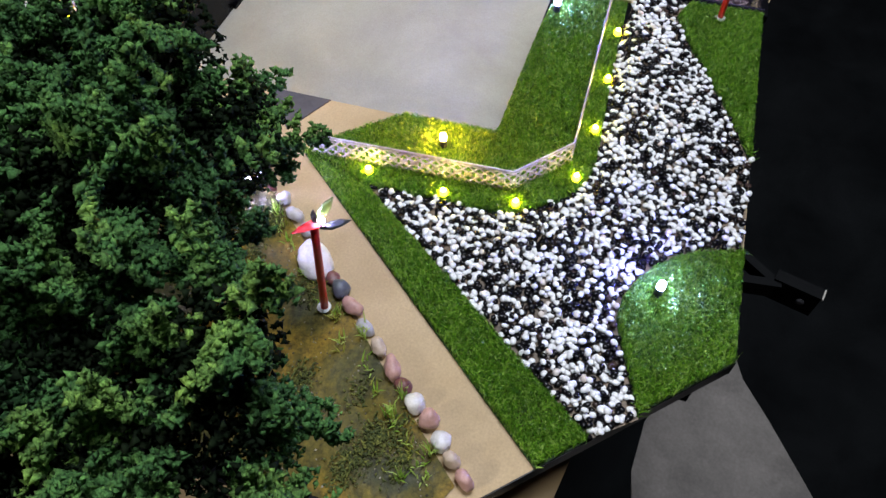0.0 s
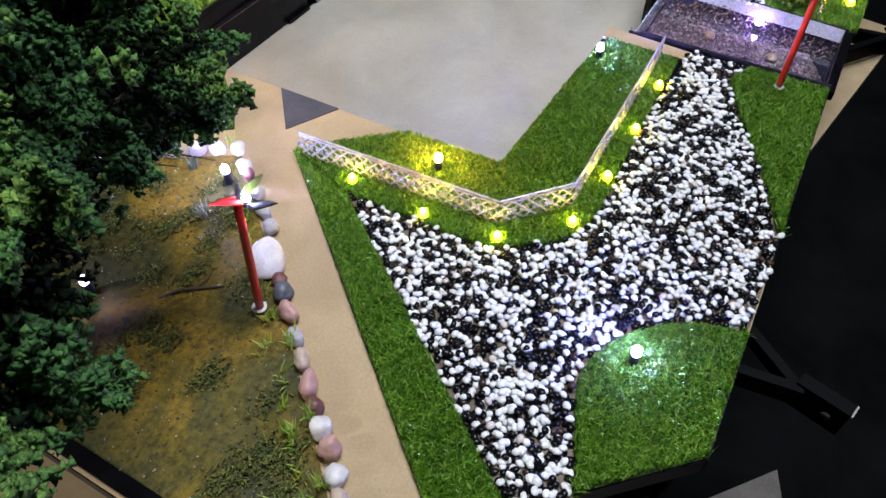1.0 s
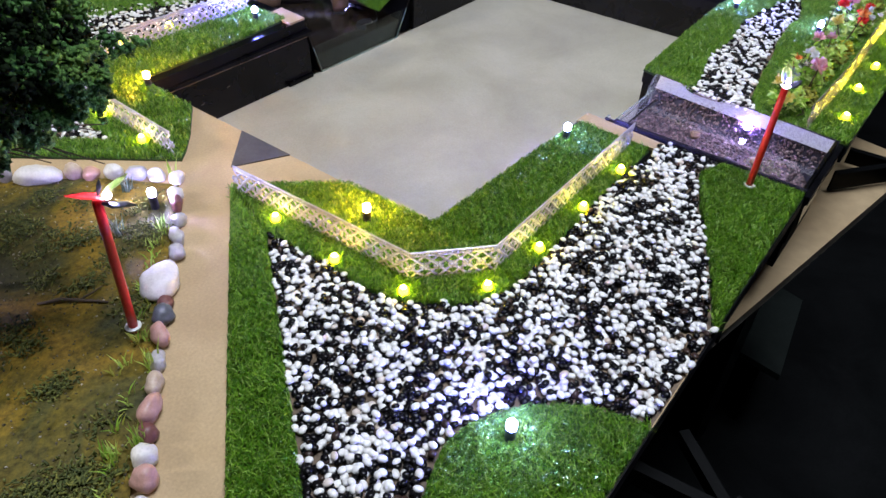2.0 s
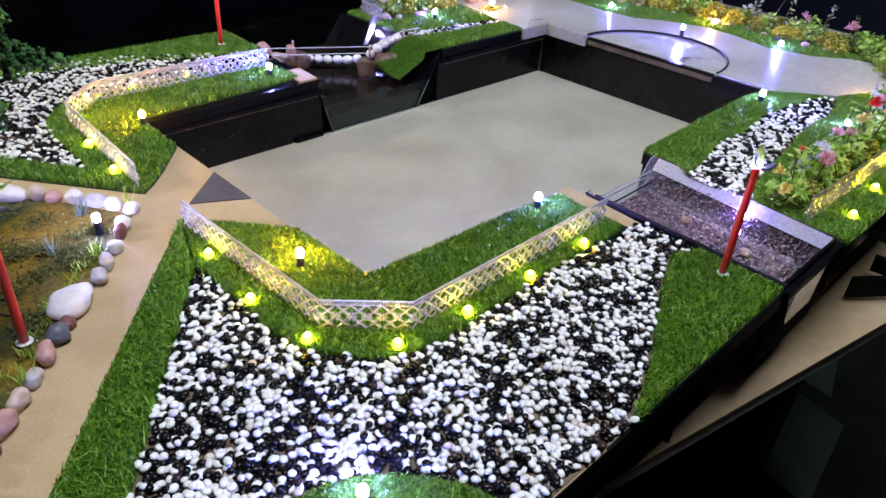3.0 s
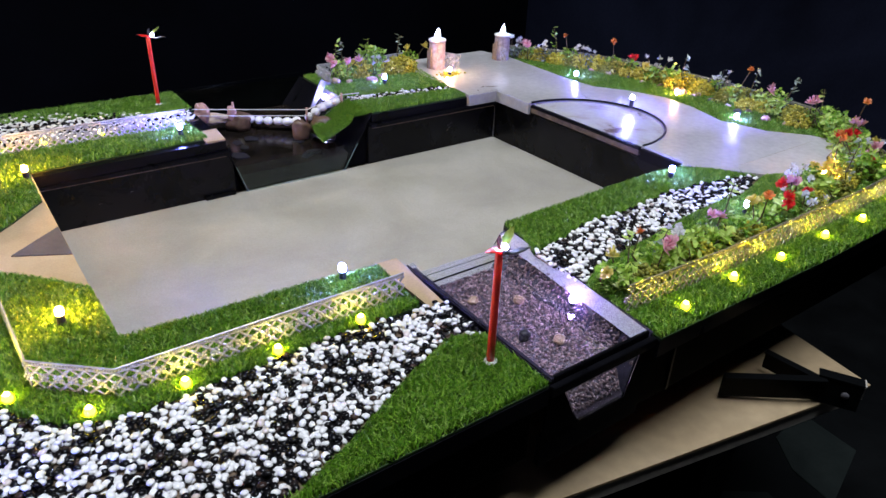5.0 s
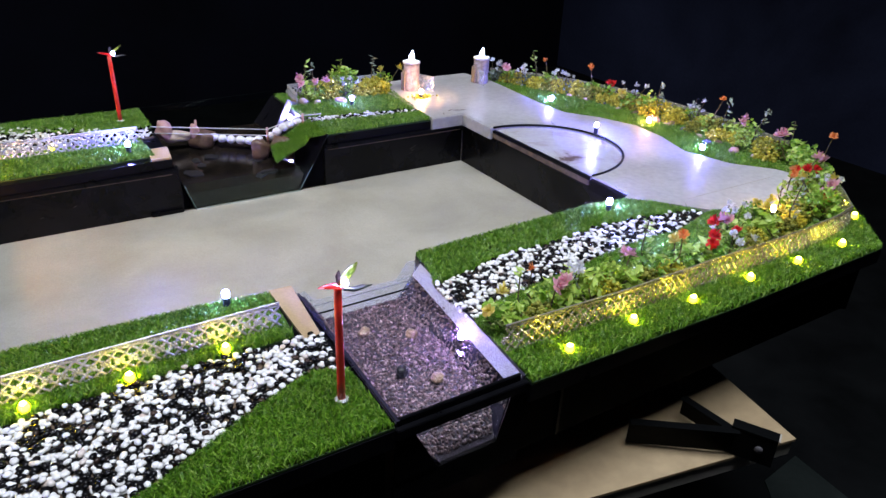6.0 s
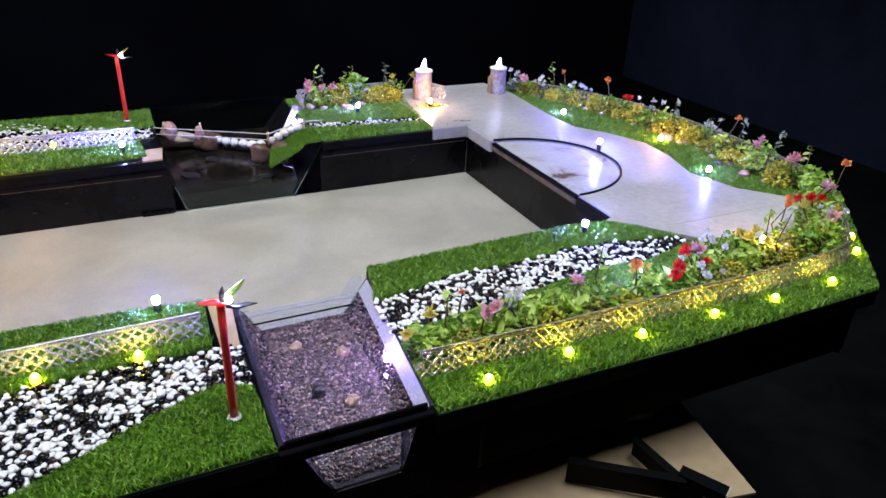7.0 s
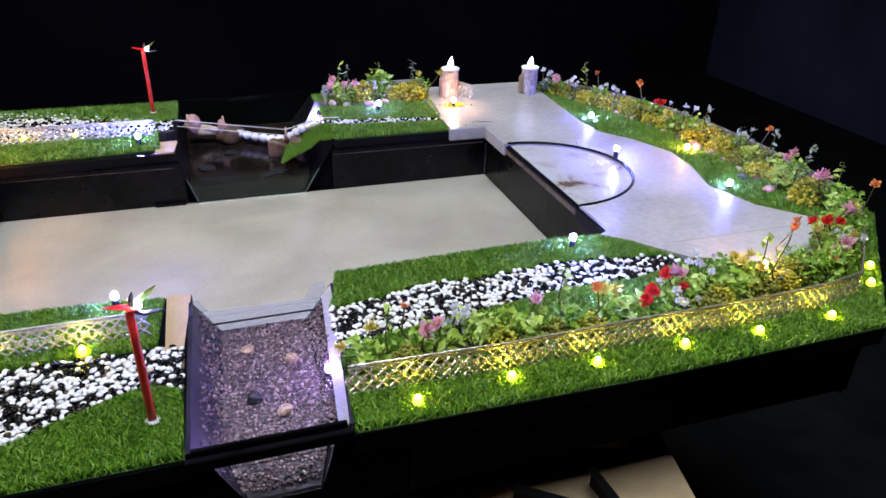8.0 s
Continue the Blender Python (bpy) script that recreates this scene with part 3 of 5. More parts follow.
WEDGE = [(0.112, 0.004), (0.180, 0.033), (0.254, 0.071), (0.306, 0.092), (0.333, 0.080), (0.3335, 0.004)]
C_PEB_N = [(0.462, 0.161), (0.505, 0.168), (0.554, 0.180), (0.600, 0.180), (0.636, 0.179), (0.668, 0.184), (0.703, 0.189), (0.760, 0.181), (0.826, 0.171), (0.846, 0.156)]
C_PEB_S = [(0.770, 0.134), (0.735, 0.138), (0.696, 0.135), (0.660, 0.132), (0.627, 0.125), (0.560, 0.117), (0.495, 0.107), (0.457, 0.089)]
E_ROADSIDE = [(0.974, 0.795), (0.963, 0.62), (0.967, 0.56), (1.003, 0.51), (1.027, 0.45), (1.022, 0.39), (1.001, 0.323), (1.021, 0.255), (1.061, 0.210)]


def build_turf():
    turf(V_GRASS, 2.0)
    turf(STRIP, 2.2)
    turf(CORNER, 2.2)
    turf(WEDGE, 2.2)
    turf(C_PEB_N + [(0.812, 0.208), (0.785, 0.231), (0.742, 0.238), (0.690, 0.237), (0.600, 0.234), (0.479, 0.229)], 1.7)
    turf(C_PEB_S + [(0.453, -0.004), (0.700, -0.008), (0.956, -0.004), (1.014, 0.054), (0.985, 0.110), (0.963, 0.112), (0.855, 0.156)], 1.7)
    turf([(1.015, 0.057), (1.149, 0.193), (1.156, 0.42), (1.136, 0.60), (1.032, 0.795), (0.985, 0.845)] + E_ROADSIDE + [(1.076, 0.17), (1.031, 0.124), (0.986, 0.112)], 1.0)
    turf(mirrored(V_GRASS), 1.0)
    turf(mirrored(STRIP), 1.0)
    turf(mirrored([(-0.03, 0.024), (0.110, 0.038), (0.180, 0.060), (0.254, 0.086), (0.306, 0.100), (0.341, 0.092), (0.3415, -0.008), (-0.02, -0.008)]), 1.0)
    turf([(0.5535, 0.631), (0.736, 0.631), (0.743, 0.674), (0.553, 0.694)], 1.0)
    turf([(0.553, 0.722), (0.744, 0.692), (0.760, 0.80), (0.765, 0.864), (0.5535, 0.868)], 1.0)


def build_ramp():
    """Turf flap that bends down into the far pond."""
    t = thing("turf_flap", "flap of green turf bending down beside the pond", "artificial grass", "turf pieces")
    n = 12000
    u, s = RNG.uniform(0, 1, n), RNG.uniform(0, 1, n)

    def at(u, s):
        near = 0.632 + 0.013 * np.exp(-((u - 0.28) / 0.11) ** 2) + 0.004 * u
        x = 0.554 - (0.082 - 0.016 * s) * u
        y = near + (0.706 - near) * s
        return x, y, DECK + 0.003 - 0.036 * u ** 1.2 - 0.003 * np.sin(3.1 * s)
    bm = bmesh.new()
    grid = [[bm.verts.new(at(i / 10, j / 6)) for j in range(7)] for i in range(11)]
    for i in range(10):
        for j in range(6):
            bm.faces.new((grid[i][j], grid[i + 1][j], grid[i + 1][j + 1], grid[i][j + 1]))
    bmesh.ops.solidify(bm, geom=bm.faces[:], thickness=0.0015)
    part("backing", bm, M_GRASS_BASE, t)
    x, y, z = at(u, s)
    h, a = RNG.uniform(0.004, 0.008, n), RNG.uniform(0, 6.28, n)
    w = 0.0004
    v = np.stack([np.stack([x - np.cos(a) * w, y - np.sin(a) * w, z], 1), np.stack([x + np.cos(a) * w, y + np.sin(a) * w, z], 1),
                  np.stack([x + np.sin(a) * h * 0.5 - h * 0.25, y + np.cos(a) * h * 0.5, z + h * 0.8], 1)], 1)
    pile = new("pile", quick_mesh("pile", v.reshape(-1, 3), np.arange(3 * n).reshape(n, 3), M_GRASS))
    pile.parent = t
    tagged(pile, kind="stuff")


# ---- pebbles ----
GRAVEL_S = STRIP[1:3] + CORNER[:9] + [(0.0125, 0.0048), (0.113, 0.0048)] + WEDGE[1:4] + [(0.333, 0.080), (0.334, 0.136), (0.317, 0.140)] + V_GRASS[8::-1]


def pebble_mesh(i, mat, rng):
    v, f = ICO2
    v = v * (rng.uniform(0.0027, 0.0034), rng.uniform(0.0022, 0.0027), rng.uniform(0.0014, 0.0018))
    v = v * (1 + 0.06 * np.sin(v[:, :1] * 1000 + i) + 0.05 * np.cos(v[:, 1:2] * 1100 + 2 * i))
    return quick_mesh("pebble", v, f, mat, True)


def pebble_bed(outline, near=None, step=0.0046, label="bed of loose glossy black and white pebbles", lift=0.0):
    t = thing("pebble_bed", label, "pebbles", "pebble beds")
    part("ground", slab(outline, DECK + 0.0002, DECK + 0.0012), M_SOIL, t, "brown glued bed under the pebbles")
    rng = np.random.default_rng(int(outline[0][0] * 1e4) % 997)
    xs, ys = [p[0] for p in outline], [p[1] for p in outline]
    gx, gy = np.meshgrid(np.arange(min(xs), max(xs), step), np.arange(min(ys), max(ys), step * 0.88))
    gx[1::2] += step / 2
    px, py = gx.ravel() + rng.uniform(-0.0016, 0.0016, gx.size), gy.ravel() + rng.uniform(-0.0016, 0.0016, gx.size)
    keep = inside(px, py, outline) & inside(px, py - 0.0022, outline)
    px, py = px[keep], py[keep]
    second = rng.random(len(px)) < 0.30
    px = np.concatenate([px, px[second] + rng.uniform(-0.003, 0.003, second.sum())])
    py = np.concatenate([py, py[second] + rng.uniform(-0.003, 0.003, second.sum())])
    up = np.concatenate([np.zeros(len(second)), np.ones(second.sum())])
    n = len(px)
    pz = DECK + 0.0030 + up * rng.uniform(0.0018, 0.0030, n) + rng.uniform(-0.0006, 0.0008, n) + lift
    clump = np.sin(px * 130 + 2.0) * np.cos(py * 150 + 1.0) + 0.8 * np.sin(px * 61 - py * 83)
    white = rng.random(n) < np.clip(0.47 + 0.17 * clump + 0.12 * up, 0.12, 0.92)
    gone = (rng.random(n) < 0.06) & (up == 0)
    turns = rotations(n, rng, 0.32)
    scales = np.stack([rng.uniform(0.0026, 0.0035, n), rng.uniform(0.0022, 0.0028, n), rng.uniform(0.0014, 0.0018, n)], 1)
    single = np.zeros(n, bool)
    if near is not None:
        x0, x1, y0, y1 = near
        single = np.flatnonzero((px > x0) & (px < x1) & (py > y0) & (py < y1) & ~gone)[:300]
        mask = np.zeros(n, bool)
        mask[single] = True
        single = mask
        shapes = {True: [pebble_mesh(i, M_WHITE_PEBBLE_OB, rng) for i in range(5)], False: [pebble_mesh(i, M_BLACK_PEBBLE_OB, rng) for i in range(5)]}
        for k in np.flatnonzero(single):
            ob = new("pebble", shapes[bool(white[k])][k % 5])
            m = Matrix(turns[k].tolist()).to_4x4()
            m.translation = (px[k], py[k], pz[k])
            ob.matrix_basis = m
            ob.parent = t
    for colour, mat in ((True, M_WHITE_PEBBLE), (False, M_BLACK_PEBBLE)):
        sel = (white == colour) & ~gone & ~single
        ob = new("loose_pebbles", scattered("loose_pebbles", ICO2 if near is not None else ICO1, np.stack([px, py, pz], 1)[sel], scales[sel], turns[sel], mat))
        ob.parent = t
        tagged(ob, "white pebbles" if colour else "black pebbles", kind="stuff")
    return t


M_WHITE_PEBBLE_OB = varied("white_pebble_single", [(0.0, (0.84, 0.83, 0.82)), (0.6, (0.91, 0.91, 0.90)), (0.93, (0.86, 0.84, 0.82)), (1.0, (0.66, 0.54, 0.46))], 0.35, True, 60)
M_BLACK_PEBBLE_OB = varied("black_pebble_single", [(0.0, (0.004, 0.004, 0.005)), (0.90, (0.008, 0.007, 0.008)), (1.0, (0.06, 0.036, 0.028))], 0.24, True, 300, gloss=0.22)


# ---- fences ----
def fence(points, label, lean=0.0, height=0.0245, group="lace fences", mat=M_SILVER):
    """A strip of openwork plastic lace standing on edge, one panel for each straight run."""
    t = thing("lace_fence", label, "fence", group)
    for (x0, y0), (x1, y1) in zip(points, points[1:]):
        a, b = Vector((x0, y0, 0)), Vector((x1, y1, 0))
        length = (b - a).length
        along = (b - a).normalized()
        out = Vector((along.y, -along.x, 0))
        count = max(2, round(length / 0.0100))
        step = length / count
        verts, faces = [], []

        def put(u, z, d):
            p = a + along * u + out * (d - lean * z / height)
            return (p.x, p.y, DECK + 0.001 + z)

        def bar(u0, z0, u1, z1, w, th):
            """A strut with a raised ridge along each face."""
            dx, dz = u1 - u0, z1 - z0
            k = w / 2 / math.hypot(dx, dz)
            nu, nz = -dz * k, dx * k
            base = len(verts)
            for u, z in ((u0, z0), (u1, z1)):
                verts.extend((put(u + nu, z + nz, 0), put(u, z, th / 2), put(u - nu, z - nz, 0), put(u, z, -th / 2)))
            for k2 in range(4):
                p, q = base + k2, base + (k2 + 1) % 4
                faces.extend(([p, q, q + 4], [p, q + 4, p + 4]))

        def bead(u, z, r):
            base = len(verts)
            for v in ICO1[0]:
                verts.append(put(u + v[0] * r, z + v[1] * r, v[2] * r * 0.9))
            faces.extend((ICO1[1] + base).tolist())
        h = height
        for z in (0.0009, 0.0040, h - 0.0040, h - 0.0009):
            bar(0, z, length, z, 0.0022, 0.0016)
        row = (h - 0.0080) / 2
        for i in range(count):
            u = i * step
            for k in range(2):
                z0 = 0.0040 + k * row
                bar(u, z0, u + step, z0 + row, 0.0026, 0.0014)
                bar(u, z0 + row, u + step, z0, 0.0026, 0.0016)
                bead(u + step / 2, z0 + row / 2, 0.0016)
                for f in (0.2, 0.36, 0.64, 0.8):
                    bead(u + step * f, z0 + row * f, 0.0010)
                    bead(u + step * f, z0 + row * (1 - f), 0.0010)
            # a rosette at every crossing on the middle line
            bead(u, h / 2, 0.0014)
            for k in range(6):
                bead(u + 0.0027 * math.cos(k * math.pi / 3), h / 2 + 0.0027 * math.sin(k * math.pi / 3), 0.0014)
            for k in range(5):
                bead(u + step * (k + 0.5) / 5, 0.0024, 0.0010)
                bead(u + step * (k + 0.5) / 5, h - 0.0024, 0.0010)
        ob = new("panel", quick_mesh("panel", verts, faces, mat))
        ob.parent = t
    return t


FENCE_S = [(0.013, 0.390), (0.020, 0.203), (0.068, 0.160), (0.307, 0.163)]
FENCE_C = [(0.456, 0.037), (0.520, 0.0345), (0.588, 0.032), (0.655, 0.033), (0.725, 0.034), (0.790, 0.033), (0.860, 0.034), (0.925, 0.038), (0.972, 0.046), (1.010, 0.080), (1.060, 0.128), (1.108, 0.178)]
FENCE_E = [(1.110, 0.182), (1.134, 0.24), (1.141, 0.32), (1.143, 0.40), (1.134, 0.50), (1.117, 0.59), (1.084, 0.67), (1.048, 0.735), (0.985, 0.815)]


def build_fences():
    fence(FENCE_S, "silver openwork lace fence standing in the turf", height=0.0285)
    fence(mirrored(FENCE_S), "silver openwork lace fence standing in the far turf", height=0.0275)
    fence(FENCE_C, "silver lace fence in front of the flower bed, gold light in its tint", lean=0.003, height=0.0295, mat=M_CHROME)
    fence(FENCE_E, "silver lace fence behind the long flower bed", mat=M_CHROME)
    fence([(0.567, 0.790), (0.572, 0.850), (0.760, 0.858)], "silver lace fence behind the small flower bed")


# ---- lamps ----
def stake_lamp(x, y, mat, label, z=DECK, turn=0.0, tall=0.0140):
    t = thing("garden_lamp", label, "lamp", "white garden lamps", at=(x, y, z), turn=turn)
    socket = part("socket", turned([(0.0034, 0.0), (0.0038, 0.0008), (0.0034, 0.0016), (0.0034, tall - 0.001), (0.0037, tall)], 14), M_SOCKET, t, "black plastic socket with blue LED glow in its colour", True)
    part("bulb", turned([(0.0028, tall + 0.0002), (0.0031, tall + 0.0014), (0.0032, tall + 0.0042), (0.0029, tall + 0.0058), (0.0014, tall + 0.0068)], 12), mat, socket, "glowing LED bulb", True)
    return t


def yellow_lamp(x, y, turn=0.0):
    t = thing("yellow_lamp", "small glowing yellow LED lying in the turf", "lamp", "yellow turf lamps", at=(x, y, DECK), turn=turn)
    collar = part("collar", turned([(0.0030, 0.0015), (0.0034, 0.0022), (0.0034, 0.0054)], 10), M_WHITE, t, "pale collar")
    part("bulb", turned([(0.0030, 0.0056), (0.0036, 0.0066), (0.0038, 0.0084), (0.0032, 0.0104), (0.0019, 0.0114)], 12), G_YELLOW, collar, "glowing yellow bulb", True)
    part("hot_tip", turned([(0.0022, 0.0113), (0.0019, 0.0120), (0.0011, 0.0125), (0.0003, 0.0127)], 10), G_YELLOW_TIP, collar, "white-hot lens of the bulb", True)
    return t


def build_lamps():
    for x, y in ((0.004, 0.331), (-0.002, 0.259), (0.004, 0.196), (0.047, 0.1515), (0.110, 0.146), (0.181, 0.146), (0.255, 0.148)):
        yellow_lamp(x, y, 30)
    for x, y in ((0.007, 0.517), (0.011, 0.588), (0.027, 0.662), (0.058, 0.713), (0.115, 0.722), (0.185, 0.722)):
        yellow_lamp(x, y, 70)
    for x, y in ((0.504, 0.012), (0.585, 0.0185), (0.662, 0.0165), (0.749, 0.018), (0.827, 0.017), (0.911, 0.019), (0.999, 0.057), (1.028, 0.086)):
        yellow_lamp(x, y, 10)
    for x, y, mat, lab in (
            (0.276, 0.217, G_WHITE, "white LED lamp on a black stake in the turf"), (0.053, 0.276, G_WARM, "warm LED lamp on a dark stake in the turf"),
            (-0.051, 0.067, G_WHITE, "white LED lamp on a black stake in the corner turf"), (-0.045, 0.424, G_COOL, "white LED lamp on a black stake among pond stones"),
            (-0.186, 0.434, G_DIM, "white LED lamp on a black stake in the pond bed"), (0.078, 0.610, G_WARM, "warm LED lamp on a dark stake in the far turf"),
            (0.274, 0.668, G_WHITE, "white LED lamp beside the far lace fence"), (0.740, 0.214, G_WHITE, "white LED lamp on a black stake at the turf edge"),
            (0.651, 0.752, G_WHITE, "white LED lamp in the small garden"), (0.986, 0.623, G_WHITE, "white LED lamp on the roadside turf"),
            (1.053, 0.448, G_PEACH, "warm LED lamp on the roadside turf"), (1.024, 0.312, G_WHITE, "white LED lamp on the roadside turf"),
            (0.926, 0.440, G_WHITE, "white LED lamp on the rim of the bay"), (0.781, 0.740, G_PEACH, "warm LED lamp at the foot of the gate pillar"),
            (0.905, 0.106, G_PEACH, "warm LED lamp among the flowers"), (0.728, 0.100, G_WHITE, "white LED lamp among the flowers")):
        stake_lamp(x, y, mat, lab, z=DECK + (0.0055 if mat is G_WHITE and 0.9 < x < 0.95 else 0.0), tall=0.0085 if x > 0.95 else 0.0140)
    stake_lamp(0.449, 0.092, G_VIOLET, "bright blue-white LED on the pond wall", z=-0.020, tall=0.004)
    stake_lamp(0.546, 0.775, G_COOL, "bright blue-white LED by the far pond", z=-0.020, tall=0.004)


def petal(points, width, thick=0.0006, cup=0.3):
    """A curved leaf blade along points with a pointed tip."""
    bm = bmesh.new()
    rows = []
    n = len(points)
    for i, p in enumerate(points):
        p = Vector(p)
        d = (Vector(points[min(i + 1, n - 1)]) - Vector(points[max(i - 1, 0)])).normalized()
        side = d.cross(Vector((0, 0, 1))).normalized()
        w = width * math.sin(math.pi * min(0.97, 0.12 + 0.86 * i / (n - 1))) ** 0.8
        rows.append([bm.verts.new(p + side * w * k + Vector((0, 0, abs(k) * cup * w))) for k in (-1, -0.5, 0, 0.5, 1)])
    for lo, hi in zip(rows, rows[1:]):
        for k in range(4):
            bm.faces.new((lo[k], lo[k + 1], hi[k + 1], hi[k]))
    bmesh.ops.solidify(bm, geom=bm.faces[:], thickness=thick)
    return bm


def flower_lamp(x, y, height, turn, lean=(0, 0)):
    """A street lamp in the shape of a bird-of-paradise flower on a red straw."""
    t = thing("flower_lamp", "tall red straw lamp topped by a bird-of-paradise flower", "lamp", "flower lamps", at=(x, y, DECK), turn=turn)
    top = Vector((lean[0], lean[1], height))
    pole = part("pole", tube([top * f for f in (0.0, 0.25, 0.5, 0.75, 1.0)], [0.0031, 0.0030, 0.0030, 0.0029, 0.0028], 14), M_RED, t, "glossy red straw", True)
    part("base_ring", turned([(0.0034, 0.0040), (0.0052, 0.0046), (0.0056, 0.0058), (0.0036, 0.0068)], 12), M_WHITE, pole, "crimped white collar")
    tip = top + Vector((0, 0, 0.0015))
    part("bract", petal([tip + Vector((0.006, 0, -0.002)), tip + Vector((0.001, 0, -0.001)), tip + Vector((-0.007, 0, 0.001)), tip + Vector((-0.0155, 0, 0.0045))], 0.0042, 0.0008, 0.7), M_RED, t, "red pointed bract", True)
    part("leaf", petal([tip + Vector((0.002, 0.001, 0)), tip + Vector((0.008, 0.002, 0.003)), tip + Vector((0.014, 0.003, 0.0065)), tip + Vector((0.0195, 0.004, 0.0115))], 0.0042, 0.0006, 0.5), M_LEAF_G, t, "green and yellow leaf", True)
    part("leaf", petal([tip + Vector((0.003, -0.002, -0.001)), tip + Vector((0.010, -0.005, -0.001)), tip + Vector((0.016, -0.008, 0.0005)), tip + Vector((0.022, -0.0105, -0.0005))], 0.0038, 0.0006, -0.4), M_LEAF_D, t, "dark grey leaf", True)
    part("leaf", petal([tip + Vector((0.001, 0.001, 0.001)), tip + Vector((0.003, 0.003, 0.006)), tip + Vector((0.004, 0.004, 0.0105))], 0.0022, 0.0006, 0.4), M_LEAF_D, t, "small dark leaf", True)
    bulb = turned([(0.0012, -0.0006), (0.0023, 0.0006), (0.0024, 0.0022), (0.0012, 0.0034)], 10)
    bmesh.ops.transform(bulb, matrix=Matrix.Translation(tip + Vector((0.0048, 0, 0.0012))) @ Matrix.Rotation(radians(70), 4, "Y"), verts=bulb.verts)
    part("bulb", bulb, G_COOL, t, "glowing white LED", True)
    return t


def pillar(x, y, turn, tall, label):
    t = thing("gate_pillar", label, "pillar", "gate pillars", at=(x, y, DECK + 0.0055), turn=turn)
    prof = [(0.0148, 0.0), (0.0152, 0.002), (0.0147, 0.014), (0.0151, 0.026), (0.0147, 0.038), (0.0150, 0.0415)]
    part("shaft", turned(prof, 20), M_PILLAR, t, "stone-patterned shaft", True)
    candle = part("candle_top", turned([(0.0158, 0.0417), (0.0164, 0.0426), (0.0164, 0.0440), (0.0136, 0.0448)], 20), M_WHITE, t, "white tea-light top", True)
    prof2 = [(0.0036, 0.0450), (0.0049, 0.0480), (0.0046, 0.0512), (0.0031, 0.0550), (0.0013, 0.0585), (0.0004, 0.0605)]
    fl = turned(prof2, 12)
    for v in fl.verts:
        v.co.x += 0.0035 * ((v.co.z - 0.045) / 0.021) ** 2
    part("flame", fl, G_FLAME, candle, "glowing flame-shaped LED", True)
    t.scale = (1.0, 1.0, tall)
    for k in range(3):
        part("post_board", box(-0.0185, -0.0158, -0.006 + 0.0042 * k, -0.0022 + 0.0042 * k, 0.001, 0.034 - 0.003 * k, 0.0004), M_PLY_EDGE, t, "small wooden board")
    return t


M_PILLAR = surface("stone_paper", (0.20, 0.17, 0.17), (0.46, 0.41, 0.40), 120.0, 0.6, 420, bump=0.5)


def gate_leaf(points, label):
    return fence(points, label, height=0.0310, group="gate leaves")


def build_gate():
    pillar(0.793, 0.797, 0, 1.20, "stone-patterned gate pillar with a flame LED, warmly lit")
    pillar(0.947, 0.793, 0, 1.10, "grey stone-patterned gate pillar with a flame LED")
    gate_leaf([(0.810, 0.808), (0.827, 0.771)], "open white lace gate leaf beside the pillar")
    gate_leaf([(0.935, 0.795), (0.938, 0.768)], "open lace gate leaf beside the grey pillar")
    moss = thing("moss_patch", "patch of yellow moss at the pillar foot", "moss", at=(0.786, 0.746, DECK + 0.0055))
    n = 120
    p = np.stack([RNG.normal(0, 0.009, n), RNG.normal(0, 0.006, n), RNG.uniform(0.0004, 0.003, n)], 1)
    ob = new("tuft", scattered("tuft", ICO1, p, np.full((n, 3), 0.0017) * RNG.uniform(0.6, 1.3, (n, 1)), rotations(n, RNG), M_PLANT["yellow"], False))
    ob.parent = moss


# ---- stones ----
def stone(x, y, size, colour, label, turn=0.0, z=DECK, group="edging stones", seed=0, rough=1.0):
    rng = random.Random(seed * 31 + int(x * 1e4))
    bm = bmesh.new()
    bmesh.ops.create_icosphere(bm, subdivisions=3, radius=1)
    ph = [rng.uniform(0, 6) for _ in range(6)]
    for v in bm.verts:
        c = v.co
        k = 1 + rough * (0.13 * math.sin(2.1 * c.x + ph[0]) + 0.11 * math.sin(2.7 * c.y + ph[1]) + 0.06 * math.sin(5 * c.z + ph[2] + 3 * c.x) + 0.05 * math.sin(7 * c.y + ph[3]) * math.cos(6 * c.x + ph[4]))
        q = [math.copysign(abs(w) ** 0.93, w) for w in c]
        v.co = Vector((q[0] * size[0], q[1] * size[1], max(q[2], -0.75) * size[2])) * k
    low = min(v.co.z for v in bm.verts)
    me = mesh_of(bm, "stone", M_STONE[colour], True)
    ob = new("stone", me)
    ob.matrix_basis = pose(x, y, z - low - 0.0006, 0, 0, turn)
    return tagged(ob, label, "stone", group)


